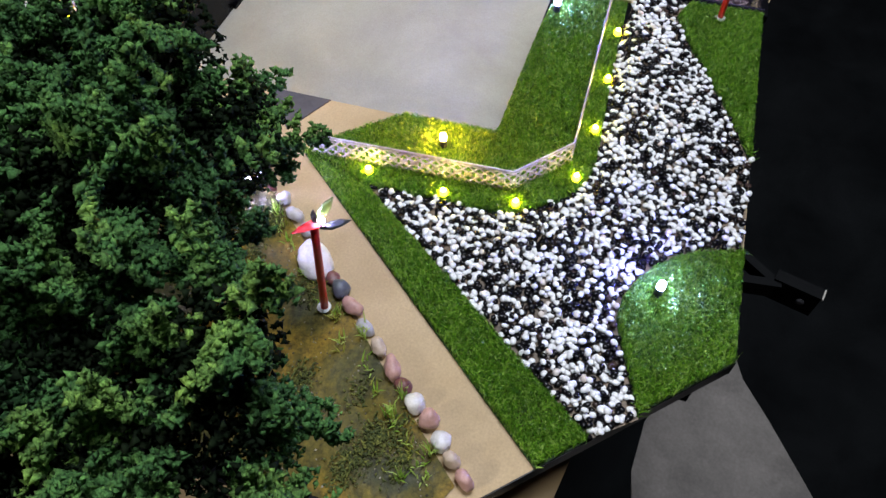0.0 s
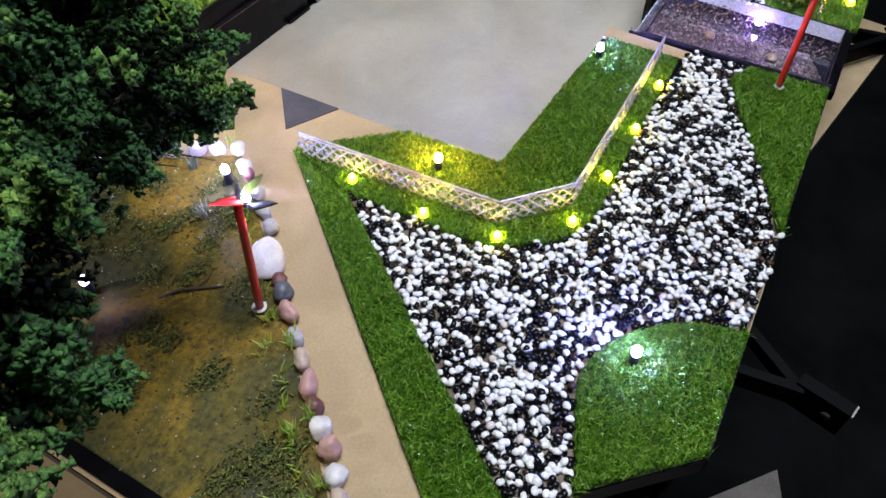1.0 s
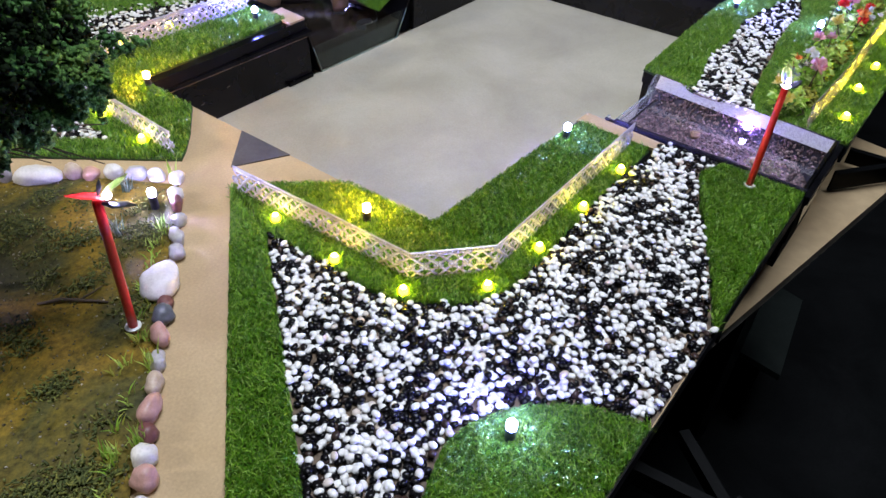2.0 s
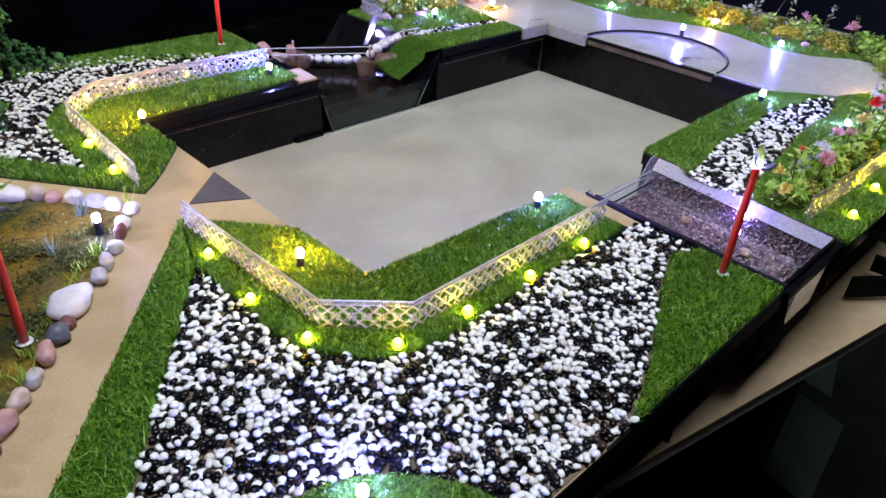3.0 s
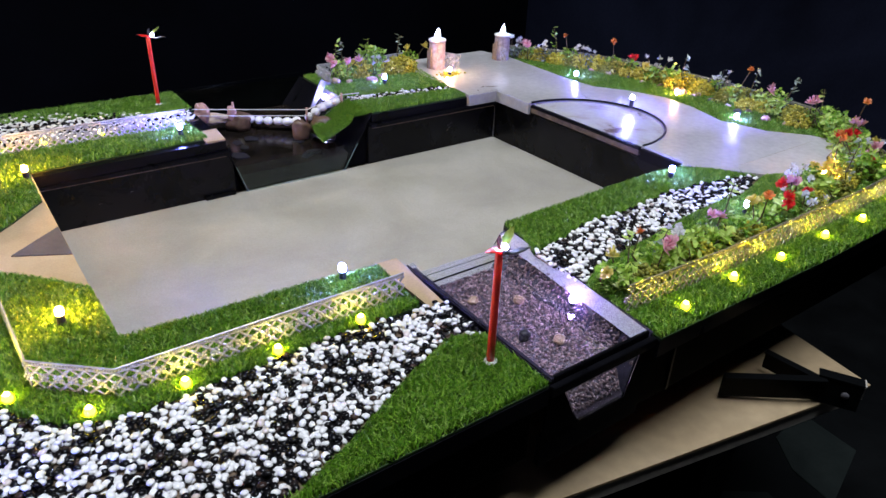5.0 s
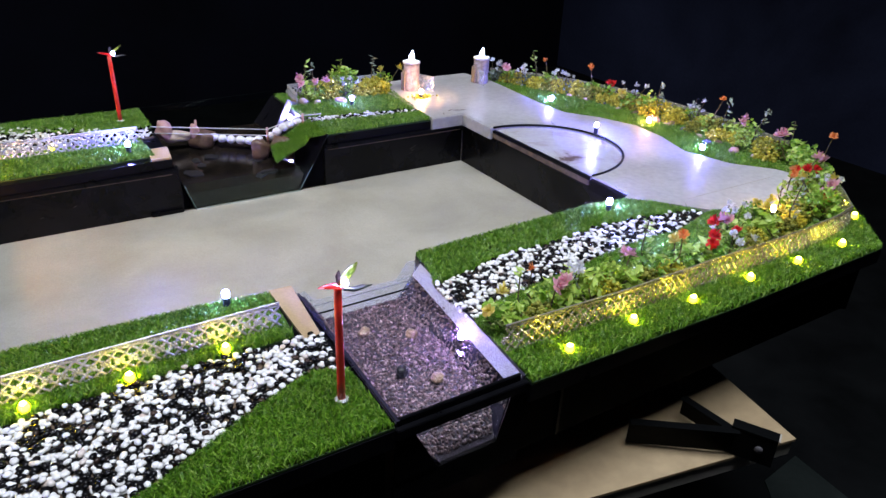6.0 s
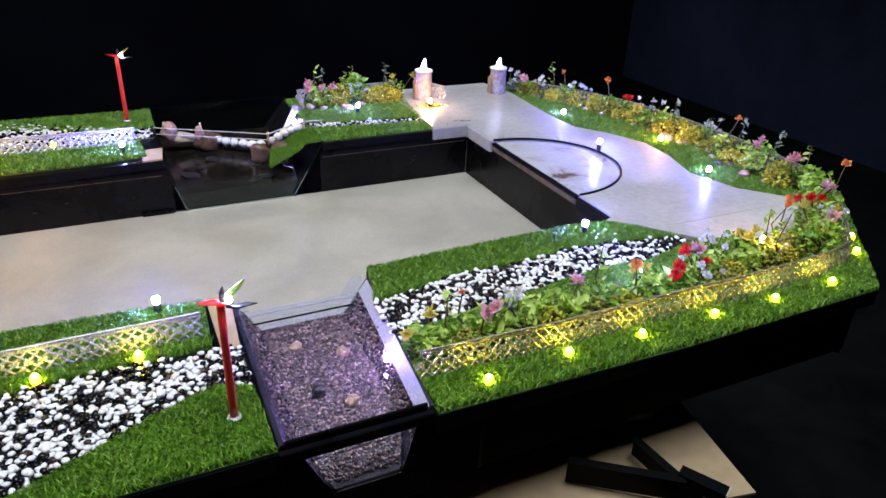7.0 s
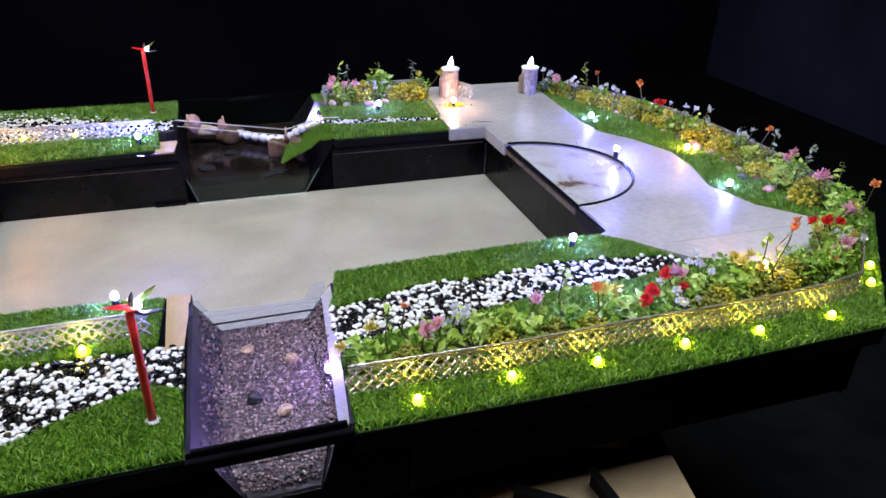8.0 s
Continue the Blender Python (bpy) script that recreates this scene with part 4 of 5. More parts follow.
def build_stones():
    names = {"white": "smooth white edging stone", "pink": "rosy pink rounded edging stone", "tan": "tan rounded edging stone", "maroon": "dark maroon rough edging stone",
             "slate": "blue-grey slate edging stone", "grey": "pale grey rounded edging stone"}
    row = [(-0.010, 0.444, "white", .009, .007), (-0.024, 0.424, "white", .009, .008), (-0.034, 0.410, "maroon", .008, .006), (-0.046, 0.392, "grey", .008, .007), (-0.059, 0.374, "grey", .010, .0075),
           (-0.072, 0.357, "grey", .008, .007), (-0.109, 0.320, "maroon", .008, .007), (-0.119, 0.308, "slate", .010, .008), (-0.132, 0.294, "pink", .0105, .008), (-0.145, 0.279, "grey", .009, .0075),
           (-0.159, 0.262, "tan", .009, .0075), (-0.171, 0.247, "pink", .0115, .008), (-0.182, 0.235, "maroon", .008, .007), (-0.192, 0.222, "white", .0095, .008), (-0.203, 0.208, "pink", .009, .008),
           (-0.214, 0.195, "white", .0095, .008), (-0.225, 0.184, "tan", .008, .006), (-0.236, 0.172, "pink", .008, .007)]
    for i, (x, y, c, a, b) in enumerate(row):
        stone(x, y, (a * 0.86, b * 0.84, 0.0054 + 0.0012 * (i % 3)), c, names[c] + " along the pond edge", 48 + (i * 37) % 50 - 25, seed=i)
    stone(-0.097, 0.342, (0.0180, 0.0150, 0.0075), "white", "large flat white stone on the pond edge", 40, seed=50)
    north = [(-0.019, 0.459, "white", .008, .007), (-0.029, 0.474, "grey", .0085, .007), (-0.040, 0.489, "white", .009, .007), (-0.052, 0.504, "pink", .008, .007), (-0.063, 0.516, "tan", .008, .006),
             (-0.103, 0.556, "grey", .007, .006), (-0.115, 0.570, "pink", .012, .009), (-0.131, 0.588, "white", .010, .008), (-0.146, 0.604, "tan", .010, .008), (-0.162, 0.621, "pink", .010, .008), (-0.178, 0.638, "grey", .009, .008)]
    for i, (x, y, c, a, b) in enumerate(north):
        stone(x, y, (a * 0.95, b * 0.95, 0.0060 + 0.0012 * (i % 3)), c, names[c] + " along the far pond edge", -48 + (i * 29) % 50 - 25, seed=20 + i)
    for k, (x, y, c, r, lab) in enumerate(((1.086, 0.431, "ochre", 0.0080, "rounded brown stone beside the roadside flowers"), (1.070, 0.290, "pink", 0.0090, "smooth pinkish stone at the flower bed edge"), (1.102, 0.200, "black", 0.0085, "dark round stone at the end of the path"),
                                        (1.066, 0.338, "slate", 0.0075, "dark slate stone beside a white lamp"), (1.078, 0.646, "tan", 0.0080, "tan stone at the flower bed edge"), (1.094, 0.541, "tan", 0.0075, "tan stone under a yellow bush"),
                                        (1.074, 0.452, "pink", 0.0085, "pinkish stone beside a warm lamp"), (0.579, 0.797, "tan", 0.0090, "tan stone in front of a yellow bush"), (0.642, 0.779, "pink", 0.0095, "flat pinkish stone in front of a yellow bush"))):
        stone(x, y, (r, r * 0.72, r * 0.66), c, lab, 40 * k, DECK + 0.002, "flower bed stones", 60 + k)
    stone(-0.083, 0.534, (0.0185, 0.0125, 0.009), "white", "large flat white stone on the far pond edge", -48, seed=51)


# ---- pond bed in the west ----
def build_west_pond():
    p = thing("dry_pond", "resin pond bed with brown algae and moss", "pond", kind="structure")
    out = [(-0.012, 0.438), (-0.130, 0.300), (-0.240, 0.178), (-0.283, 0.198), (-0.283, 0.672), (-0.180, 0.632), (-0.110, 0.562), (-0.05, 0.498)]
    part("pond_surface", slab(out, DECK + 0.0002, DECK + 0.0016), M_MUD, p)
    part("edge_board", box(-0.2845, -0.2740, 0.196, 0.690, DECK - 0.014, DECK + 0.0032, 0.0008), M_BLACK, p, "black painted edge board")
    for i in range(110):
        x, y = RNG.uniform(-0.27, -0.03), RNG.uniform(0.2, 0.63)
        if not inside(np.array([x]), np.array([y]), [(-0.03, 0.438), (-0.23, 0.20), (-0.275, 0.21), (-0.275, 0.64), (-0.19, 0.62)])[0]:
            continue
        n = int(RNG.integers(50, 190))
        m = thing("moss_tuft", "small tuft of green moss on the pond bed", "moss", "moss tufts", at=(x, y, DECK + 0.0016))
        q = np.stack([RNG.normal(0, 0.0078, n), RNG.normal(0, 0.0052, n), RNG.uniform(0.0, 0.0042, n)], 1)
        ob = new("sprig", scattered("sprig", ICO1, q, np.stack([RNG.uniform(0.0008, 0.0028, n), RNG.uniform(0.0004, 0.0009, n), RNG.uniform(0.0004, 0.0009, n)], 1), rotations(n, RNG), M_PLANT["moss"], False))
        ob.parent = m
    n = 2600
    gx, gy = RNG.uniform(-0.28, -0.02, n), RNG.uniform(0.19, 0.66, n)
    ok = inside(gx, gy, out)
    gx, gy = gx[ok], gy[ok]
    grit = new("grit", scattered("grit", ICO1, np.stack([gx, gy, np.full(len(gx), DECK + 0.0018)], 1), RNG.uniform(0.0003, 0.0011, (len(gx), 3)), rotations(len(gx), RNG), M_GRIT, False))
    grit.parent = p
    tagged(grit, "scattered grit and crumbs of bark", kind="stuff")
    for x, y, k, mat in ((-0.045, 0.462, 26, "dusty"), (-0.008, 0.452, 10, "lime"), (-0.085, 0.415, 20, "dusty"), (-0.060, 0.392, 16, "green"), (-0.150, 0.277, 18, "lime"), (-0.190, 0.232, 16, "green"), (-0.223, 0.200, 18, "lime"), (-0.205, 0.235, 14, "green"), (-0.245, 0.215, 14, "green")):
        blade_tuft(x, y, k, mat)
    for i in range(26):
        f = (i + 0.5 * RNG.random()) / 26
        blade_tuft(-0.062 - 0.185 * f + RNG.normal(0, 0.004), 0.392 - 0.200 * f + RNG.normal(0, 0.004), int(RNG.integers(5, 13)), ("green", "lime", "olive")[i % 3], 0.55)
    tw = thing("fallen_twig", "dark broken twig lying on the pond bed", "twig", at=(-0.150, 0.372, DECK + 0.0016))
    part("stick", tube([(-0.016, 0.016, 0.001), (-0.004, 0.006, 0.003), (0.006, -0.006, 0.002), (0.016, -0.020, 0.0016)], [0.0008, 0.0014, 0.0012, 0.0007], 7), M_BARK, tw, "", True)
    part("side_stick", tube([(0.004, -0.004, 0.0022), (0.014, -0.006, 0.004), (0.022, -0.004, 0.003)], [0.0009, 0.0007, 0.0004], 6), M_BARK, tw, "", True)


def blade_tuft(x, y, count, mat, tall=1.0):
    t = thing("grass_tuft", "tuft of thin upright grass by the pond stones", "grass", "grass tufts", at=(x, y, DECK))
    v, f = [], []
    for i in range(count):
        a, h, l = RNG.uniform(0, 6.28), tall * RNG.uniform(0.010, 0.022), RNG.uniform(0.001, 0.009)
        bx, by = RNG.normal(0, 0.0022, 2)
        w = 0.0006
        c, s = math.cos(a), math.sin(a)
        k = len(v)
        v += [(bx - s * w, by + c * w, 0), (bx + s * w, by - c * w, 0), (bx + c * l * 0.4 + s * w, by + s * l * 0.4 - c * w, h * 0.6), (bx + c * l * 0.4 - s * w, by + s * l * 0.4 + c * w, h * 0.6), (bx + c * l, by + s * l, h)]
        f += [(k, k + 1, k + 2), (k, k + 2, k + 3), (k + 3, k + 2, k + 4)]
    ob = new("tuft_blade", quick_mesh("tuft_blade", v, f, M_PLANT[mat]))
    ob.parent = t
    tagged(ob, kind="stuff")


# ---- glass channel in front ----
def tank_x(y, z):
    """The channel's inner left and right at a depth z below its rim."""
    f = y / 0.195
    left, right = 0.337 + 0.004 * f, 0.449 + 0.020 * f
    k = -z / 0.045
    return left + 0.029 * k, right - 0.019 * k - 0.012 * f * k


def tank_section(y, z0, z1, inset=0.0):
    a, b = tank_x(y, z1)
    c, d = tank_x(y, z0)
    return [(a + inset, y, z1), (b - inset, y, z1), (d - inset, y, z0), (c + inset, y, z0)]


def build_tank():
    t = thing("glass_channel", "glass-ended water channel with a purple-brown gravel bed", "pond", kind="structure")
    bed = -0.030
    part("gravel_bed", prism(tank_section(0.032, -0.0565, bed, 0.001), tank_section(0.205, -0.056, bed - 0.004, 0.001)), M_GRAVEL_BED, t, "packed wet gravel with violet lamp light in its colour")
    part("gravel_slope", prism(tank_section(0.0046, -0.0565, -0.0535, 0.001), tank_section(0.0318, -0.0565, bed, 0.001)), M_GRAVEL_BED, t, "packed wet gravel sloping to the pane, violet lamp light in its colour")
    rng = np.random.default_rng(5)
    n = 3400
    y = rng.uniform(0.008, 0.203, n)
    lo = np.array([tank_x(v, bed) for v in y])
    lo = lo + np.stack([np.clip(0.032 - y, 0, 1), -np.clip(0.032 - y, 0, 1)], 1) * 0.45
    x = lo[:, 0] + 0.001 + rng.random(n) * (lo[:, 1] - lo[:, 0] - 0.002)
    z = bed - 0.004 * y / 0.2 + rng.uniform(-0.0006, 0.0012, n) - 0.0235 * np.clip(1 - (y - 0.0046) / 0.0272, 0, 1)
    # stones pushed up the sloping sides
    m = 900
    ys, k = rng.uniform(0.008, 0.203, m), rng.uniform(-0.030, -0.008, m)
    side = rng.random(m) < 0.7
    xs = np.array([tank_x(a, b)[1 if s else 0] + (-0.0008 if s else 0.0008) for a, b, s in zip(ys, k, side)])
    pl = np.concatenate([np.stack([x, y, z], 1), np.stack([xs, ys, k - 0.001], 1)])
    sc = np.stack([rng.uniform(0.0013, 0.0027, n + m), rng.uniform(0.0010, 0.0019, n + m), rng.uniform(0.0008, 0.0014, n + m)], 1)
    gr = new("gravel", scattered("gravel", ICO1, pl, sc, rotations(n + m, rng), M_GRAVEL, False))
    gr.parent = t
    tagged(gr, "small purple-brown gravel stones", kind="stuff")
    for s in (0, 1):
        o = (-0.0022, 0.0) if s == 0 else (0.0, 0.0022)
        q = []
        for yy in (0.004, 0.207):
            top, low = tank_x(yy, 0.001)[s], tank_x(yy, -0.052)[s]
            q.append([(top + o[0], yy, 0.001), (top + o[1], yy, 0.001), (low + o[1], yy, -0.052), (low + o[0], yy, -0.052)])
        part("side_wall", prism(*q), M_SIDE, t, "dark smoky sloping side")
    ra, rb = tank_x(0.006, 0)[1], tank_x(0.200, 0)[1]
    part("speckled_rim", prism([(ra - 0.0075, 0.006, -0.0105), (ra + 0.0005, 0.006, 0.0008), (ra + 0.0022, 0.006, 0.0004), (ra - 0.0055, 0.006, -0.0115)],
                               [(rb - 0.0085, 0.204, -0.0105), (rb + 0.0005, 0.204, 0.0008), (rb + 0.0022, 0.204, 0.0004), (rb - 0.0060, 0.204, -0.0115)]), M_GRANITE, t, "pale speckled granite-look strip")
    la, lb = tank_x(0.006, 0)[0], tank_x(0.200, 0)[0]
    part("left_rim", prism([(la - 0.0022, 0.004, -0.004), (la - 0.0022, 0.004, 0.0028), (la + 0.0006, 0.004, 0.0028), (la + 0.0012, 0.004, -0.004)],
                           [(lb - 0.0022, 0.196, -0.004), (lb - 0.0022, 0.196, 0.0028), (lb + 0.0006, 0.196, 0.0028), (lb + 0.0012, 0.196, -0.004)]), M_SIDE, t, "dark shiny side edge")
    part("front_bar", box(0.3335, 0.4515, -0.0012, 0.0042, -0.0115, -0.0022, 0.0006), M_BLACK, t, "glossy black crossbar")
    part("front_bar", box(0.3365, 0.4480, 0.0046, 0.0078, -0.0100, 0.0030, 0.0006), M_BLACK, t, "glossy black crossbar")
    part("lower_panel", box(0.334, 0.452, 0.0050, 0.011, TABLE + 0.001, -0.0570), M_MATT, t, "black panel under the glass")
    for x0, x1, x2 in ((0.334, 0.3495, 0.3710), (0.452, 0.4385, 0.4268)):
        part("corner_panel", prism([(x0, 0.0035, -0.012), (x1, 0.0035, -0.012), (x2, 0.0035, -0.0565), (x0, 0.0035, -0.0565)], [(x0, 0.0057, -0.012), (x1, 0.0057, -0.012), (x2, 0.0057, -0.0565), (x0, 0.0057, -0.0565)]), M_MATT, t, "black panel beside the glass")
    g = part("front_glass", prism([(0.350, 0.0026, -0.0118), (0.4382, 0.0026, -0.0118), (0.4265, 0.0026, -0.0562), (0.3715, 0.0026, -0.0562)], [(0.350, 0.0040, -0.0118), (0.4382, 0.0040, -0.0118), (0.4265, 0.0040, -0.0562), (0.3715, 0.0040, -0.0562)]), M_GLASS, t, "clear front pane")
    g.visible_shadow = False
    # dark line drawn in for the water's edge against the back pane
    part("waterline", tube([(tank_x(0.198, -0.021)[0], 0.198, -0.0212), (tank_x(0.198, -0.021)[1], 0.198, -0.0208)], 0.0009, 6), M_BLACK, t, "thin dark line where the water meets the back pane")
    for nm, z0, z1, zl, zr in (("back_glass", -0.050, -0.016, -0.016, -0.016), ("back_glass", -0.0158, -0.002, -0.0095, -0.0115)):
        xa, xb = tank_x(0.204, z0)
        xc, xd = tank_x(0.204, z1)
        y0, y1 = 0.2030, 0.2048
        q = [[(xa + 0.001, y, z0), (xb - 0.001, y, z0), (xd - 0.001, y, zr), (xc + 0.001, y, zl)] for y in (y0, y1)]
        b = part(nm, prism(*q), M_FROST, t, "scuffed pale pane towards the middle")
        b.visible_shadow = False
    for x0, x1, z0, z1 in ((0.3425, 0.3540, -0.010, 0.0015), (0.4430, 0.4650, -0.013, 0.0045)):
        hi = (x0, x1) if x0 < 0.4 else (x1, x0)
        c = part("glass_shard", prism([(x0, 0.2052, z0), (x1, 0.2052, z0), (hi[0] + (0.004 if x0 < 0.4 else 0), 0.2052, z1), (hi[0] - (0 if x0 < 0.4 else 0.009), 0.2052, z1)],
                                      [(x0, 0.2070, z0), (x1, 0.2070, z0), (hi[0] + (0.004 if x0 < 0.4 else 0), 0.2070, z1), (hi[0] - (0 if x0 < 0.4 else 0.009), 0.2070, z1)]), M_FROST, t, "cut corner of glass")
        c.visible_shadow = False
    w = slab([(tank_x(0.008, -0.016)[0], 0.008), (tank_x(0.008, -0.016)[1], 0.008), (tank_x(0.200, -0.016)[1], 0.200), (tank_x(0.200, -0.016)[0], 0.200)], -0.0225, -0.0218)
    ob = part("water", w, M_WATER, t, "still clear water")
    ob.visible_shadow = False
    for x, y2, s, c2, lab in ((0.385, 0.160, (0.0068, 0.0052, 0.0040), "ochre", "pale tan stone under the water"), (0.423, 0.136, (0.0060, 0.0050, 0.0042), "ochre", "round tan stone under the water"),
                              (0.386, 0.087, (0.0070, 0.0052, 0.0050), "black", "black stone under the water"), (0.407, 0.066, (0.0062, 0.0054, 0.0042), "ochre", "tan stone under the water")):
        stone(x, y2, s, c2, lab, 35, bed - 0.004 * y2 / 0.2 + 0.0008, "channel stones", 7)


# ---- far pond with its rope bridge ----
M_EDGE_GLASS = surface("cut_glass_edge", (0.10, 0.16, 0.15), (0.22, 0.30, 0.28), 90.0, 0.2, 400)


def build_far_pond():
    t = thing("far_pond", "dark water channel with glass end and slate bed", "pond", kind="structure")
    part("bed", prism([(0.345, 0.634, -0.084), (0.503, 0.634, -0.084), (0.512, 0.634, -0.060), (0.338, 0.634, -0.060)], [(0.340, 0.872, -0.070), (0.535, 0.872, -0.070), (0.540, 0.872, -0.048), (0.334, 0.872, -0.048)]), M_DARKBED, t, "dark slate bed")
    for x0, x1, y0 in ((0.318, 0.345, 0.631), (0.551, 0.503, 0.631)):
        part("side_wall", prism([(x0, y0, -0.005), (x0 + 0.002, y0, -0.005), (x1 + 0.002, y0, -0.086), (x1, y0, -0.086)], [(x0 + 0.002, 0.884, -0.005), (x0 + 0.004, 0.884, -0.005), (x1 - 0.004, 0.884, -0.075), (x1 - 0.006, 0.884, -0.075)]), M_BLACK, t, "dark sloping side wall")
    g = part("end_glass", prism([(0.346, 0.6315, -0.085), (0.503, 0.6315, -0.085), (0.527, 0.6315, -0.046), (0.333, 0.6315, -0.046)], [(0.346, 0.6330, -0.085), (0.503, 0.6330, -0.085), (0.527, 0.6330, -0.046), (0.333, 0.6330, -0.046)]), M_THIN_GLASS, t, "clear end pane")
    g.visible_shadow = False
    g2 = part("far_glass", prism([(0.333, 0.884, -0.060), (0.548, 0.884, -0.060), (0.556, 0.884, 0.003), (0.326, 0.884, -0.001)], [(0.333, 0.886, -0.060), (0.548, 0.886, -0.060), (0.556, 0.886, 0.003), (0.326, 0.886, -0.001)]), M_THIN_GLASS, t, "clear far pane")
    g2.visible_shadow = False
    part("upright_panel", prism([(0.526, 0.788, -0.032), (0.550, 0.793, 0.012), (0.574, 0.787, 0.000), (0.556, 0.783, -0.032)], [(0.526, 0.790, -0.032), (0.550, 0.795, 0.012), (0.574, 0.789, 0.000), (0.556, 0.785, -0.032)]), M_LILAC, t, "pale tilted panel")
    # black sheets added behind the open gaps so that they read as dark
    for pts in (((0.552, -0.016), (0.552, -0.0865), (0.508, -0.0865), (0.548, -0.016)), ((0.314, -0.016), (0.320, -0.016), (0.342, -0.0865), (0.314, -0.0865))):
        part("dark_gap_filler", prism([(x, 0.6430, z) for x, z in pts], [(x, 0.6455, z) for x, z in pts]), M_MATT, t, "added black sheet standing for the dark of the gap")
    # broken slate on the bed and the bright cut edges of the panes
    rng = np.random.default_rng(77)
    for k in range(7):
        x, y = rng.uniform(0.352, 0.495), 0.642 + 0.15 * rng.random() ** 1.3
        z = -0.060 + 0.012 * (y - 0.634) / 0.238
        w, l, th = rng.uniform(0.006, 0.016), rng.uniform(0.012, 0.034), rng.uniform(0.0012, 0.0026)
        ch = slab([(-w, -l * 0.4), (w * 0.5, -l * 0.5), (w, l * 0.3), (w * 0.2, l * 0.5), (-w * 0.8, l * 0.3)], 0, th)
        ob = part("slate_shard", ch, M_STONE["black"], t)
        ob.matrix_basis = pose(x, y, z - 0.0004, float(rng.uniform(-7, 7)), float(rng.uniform(-7, 7)), float(rng.uniform(0, 360)))
    for a, b in (((0.333, -0.046), (0.346, -0.085)), ((0.503, -0.085), (0.527, -0.046)), ((0.346, -0.085), (0.503, -0.085))):
        part("pane_edge", tube([(a[0], 0.6308, a[1]), (b[0], 0.6308, b[1])], 0.0007, 6), M_EDGE_GLASS, t, "pale green cut glass edge")
    for x, y, s, z, c, lab, turn in ((0.412, 0.800, (0.024, 0.017, 0.017), -0.056, "brown", "large brown rock under the bridge", 10), (0.480, 0.722, (0.017, 0.015, 0.018), -0.058, "brown", "large brown rock under the bridge end", 50),
                                     (0.508, 0.704, (0.013, 0.022, 0.020), -0.055, "brown", "reddish brown rock against the turf flap", 20), (0.345, 0.800, (0.012, 0.011, 0.015), -0.034, "pink", "pinkish rock at the bridge end", 0),
                                     (0.370, 0.803, (0.019, 0.010, 0.009), -0.040, "tan", "long tan rock of the bridge", -8), (0.395, 0.803, (0.008, 0.007, 0.012), -0.038, "pink", "upright pinkish rock of the bridge", 0)):
        stone(x, y, s, c, lab, turn, z, "pond rocks", 3, 1.9)
    br = thing("rope_bridge", "small footbridge of white pebbles with white cord rails", "bridge", at=(0, 0, 0))
    path = [(0.420, 0.792, -0.036), (0.432, 0.784, -0.037), (0.444, 0.776, -0.038), (0.457, 0.767, -0.038), (0.469, 0.758, -0.038), (0.481, 0.749, -0.036), (0.497, 0.735, -0.028), (0.507, 0.730, -0.020), (0.517, 0.726, -0.013), (0.527, 0.722, -0.008), (0.537, 0.718, -0.004)]
    me = None
    for i, p in enumerate(path):
        if me is None:
            v, f = ICO3
            me = quick_mesh("step_pebble", v * (0.0088, 0.0072, 0.0066), f, M_WHITE_PEBBLE_OB, True)
        ob = new("step_pebble", me)
        ob.matrix_basis = pose(*p, 0, 0, 20 + 37 * i)
        ob.parent = br
    for x, y, z in ((0.341, 0.800, -0.004), (0.396, 0.798, -0.010), (0.490, 0.728, -0.014), (0.545, 0.712, 0.006)):
        part("rail_post", tube([(x, y, z - 0.026), (x, y, z + 0.004)], [0.0022, 0.0018], 8), M_STONE["pink"], br, "pinkish stub post", True)
    for dz in (0.001, -0.009):
        pts = [(0.318, 0.770, 0.001 + dz), (0.404, 0.748, dz - 0.0065), (0.490, 0.7265, dz - 0.014), (0.518, 0.720, dz - 0.004), (0.545, 0.712, dz + 0.006), (0.575, 0.708, dz + 0.006)]
        part("cord_rail", tube(pts, 0.0008, 6), M_ROPE, br, "taut white cord", True)


# ---- the tree ----
LOBES = [((-0.225, 0.365, 0.215), 0.070), ((-0.150, 0.345, 0.185), 0.052), ((-0.120, 0.345, 0.178), 0.036), ((-0.266, 0.277, 0.206), 0.042), ((-0.305, 0.272, 0.190), 0.050),
         ((-0.250, 0.425, 0.200), 0.080), ((-0.340, 0.370, 0.190), 0.075), ((-0.180, 0.430, 0.185), 0.065), ((-0.320, 0.460, 0.190), 0.080), ((-0.140, 0.395, 0.165), 0.045),
         ((-0.110, 0.394, 0.214), 0.053), ((-0.160, 0.455, 0.205), 0.060), ((-0.118, 0.455, 0.200), 0.050),
         ((-0.213, 0.318, 0.186), 0.030), ((-0.336, 0.322, 0.185), 0.044), ((-0.287, 0.334, 0.190), 0.042)]
TRUNK = (-0.252, 0.437)


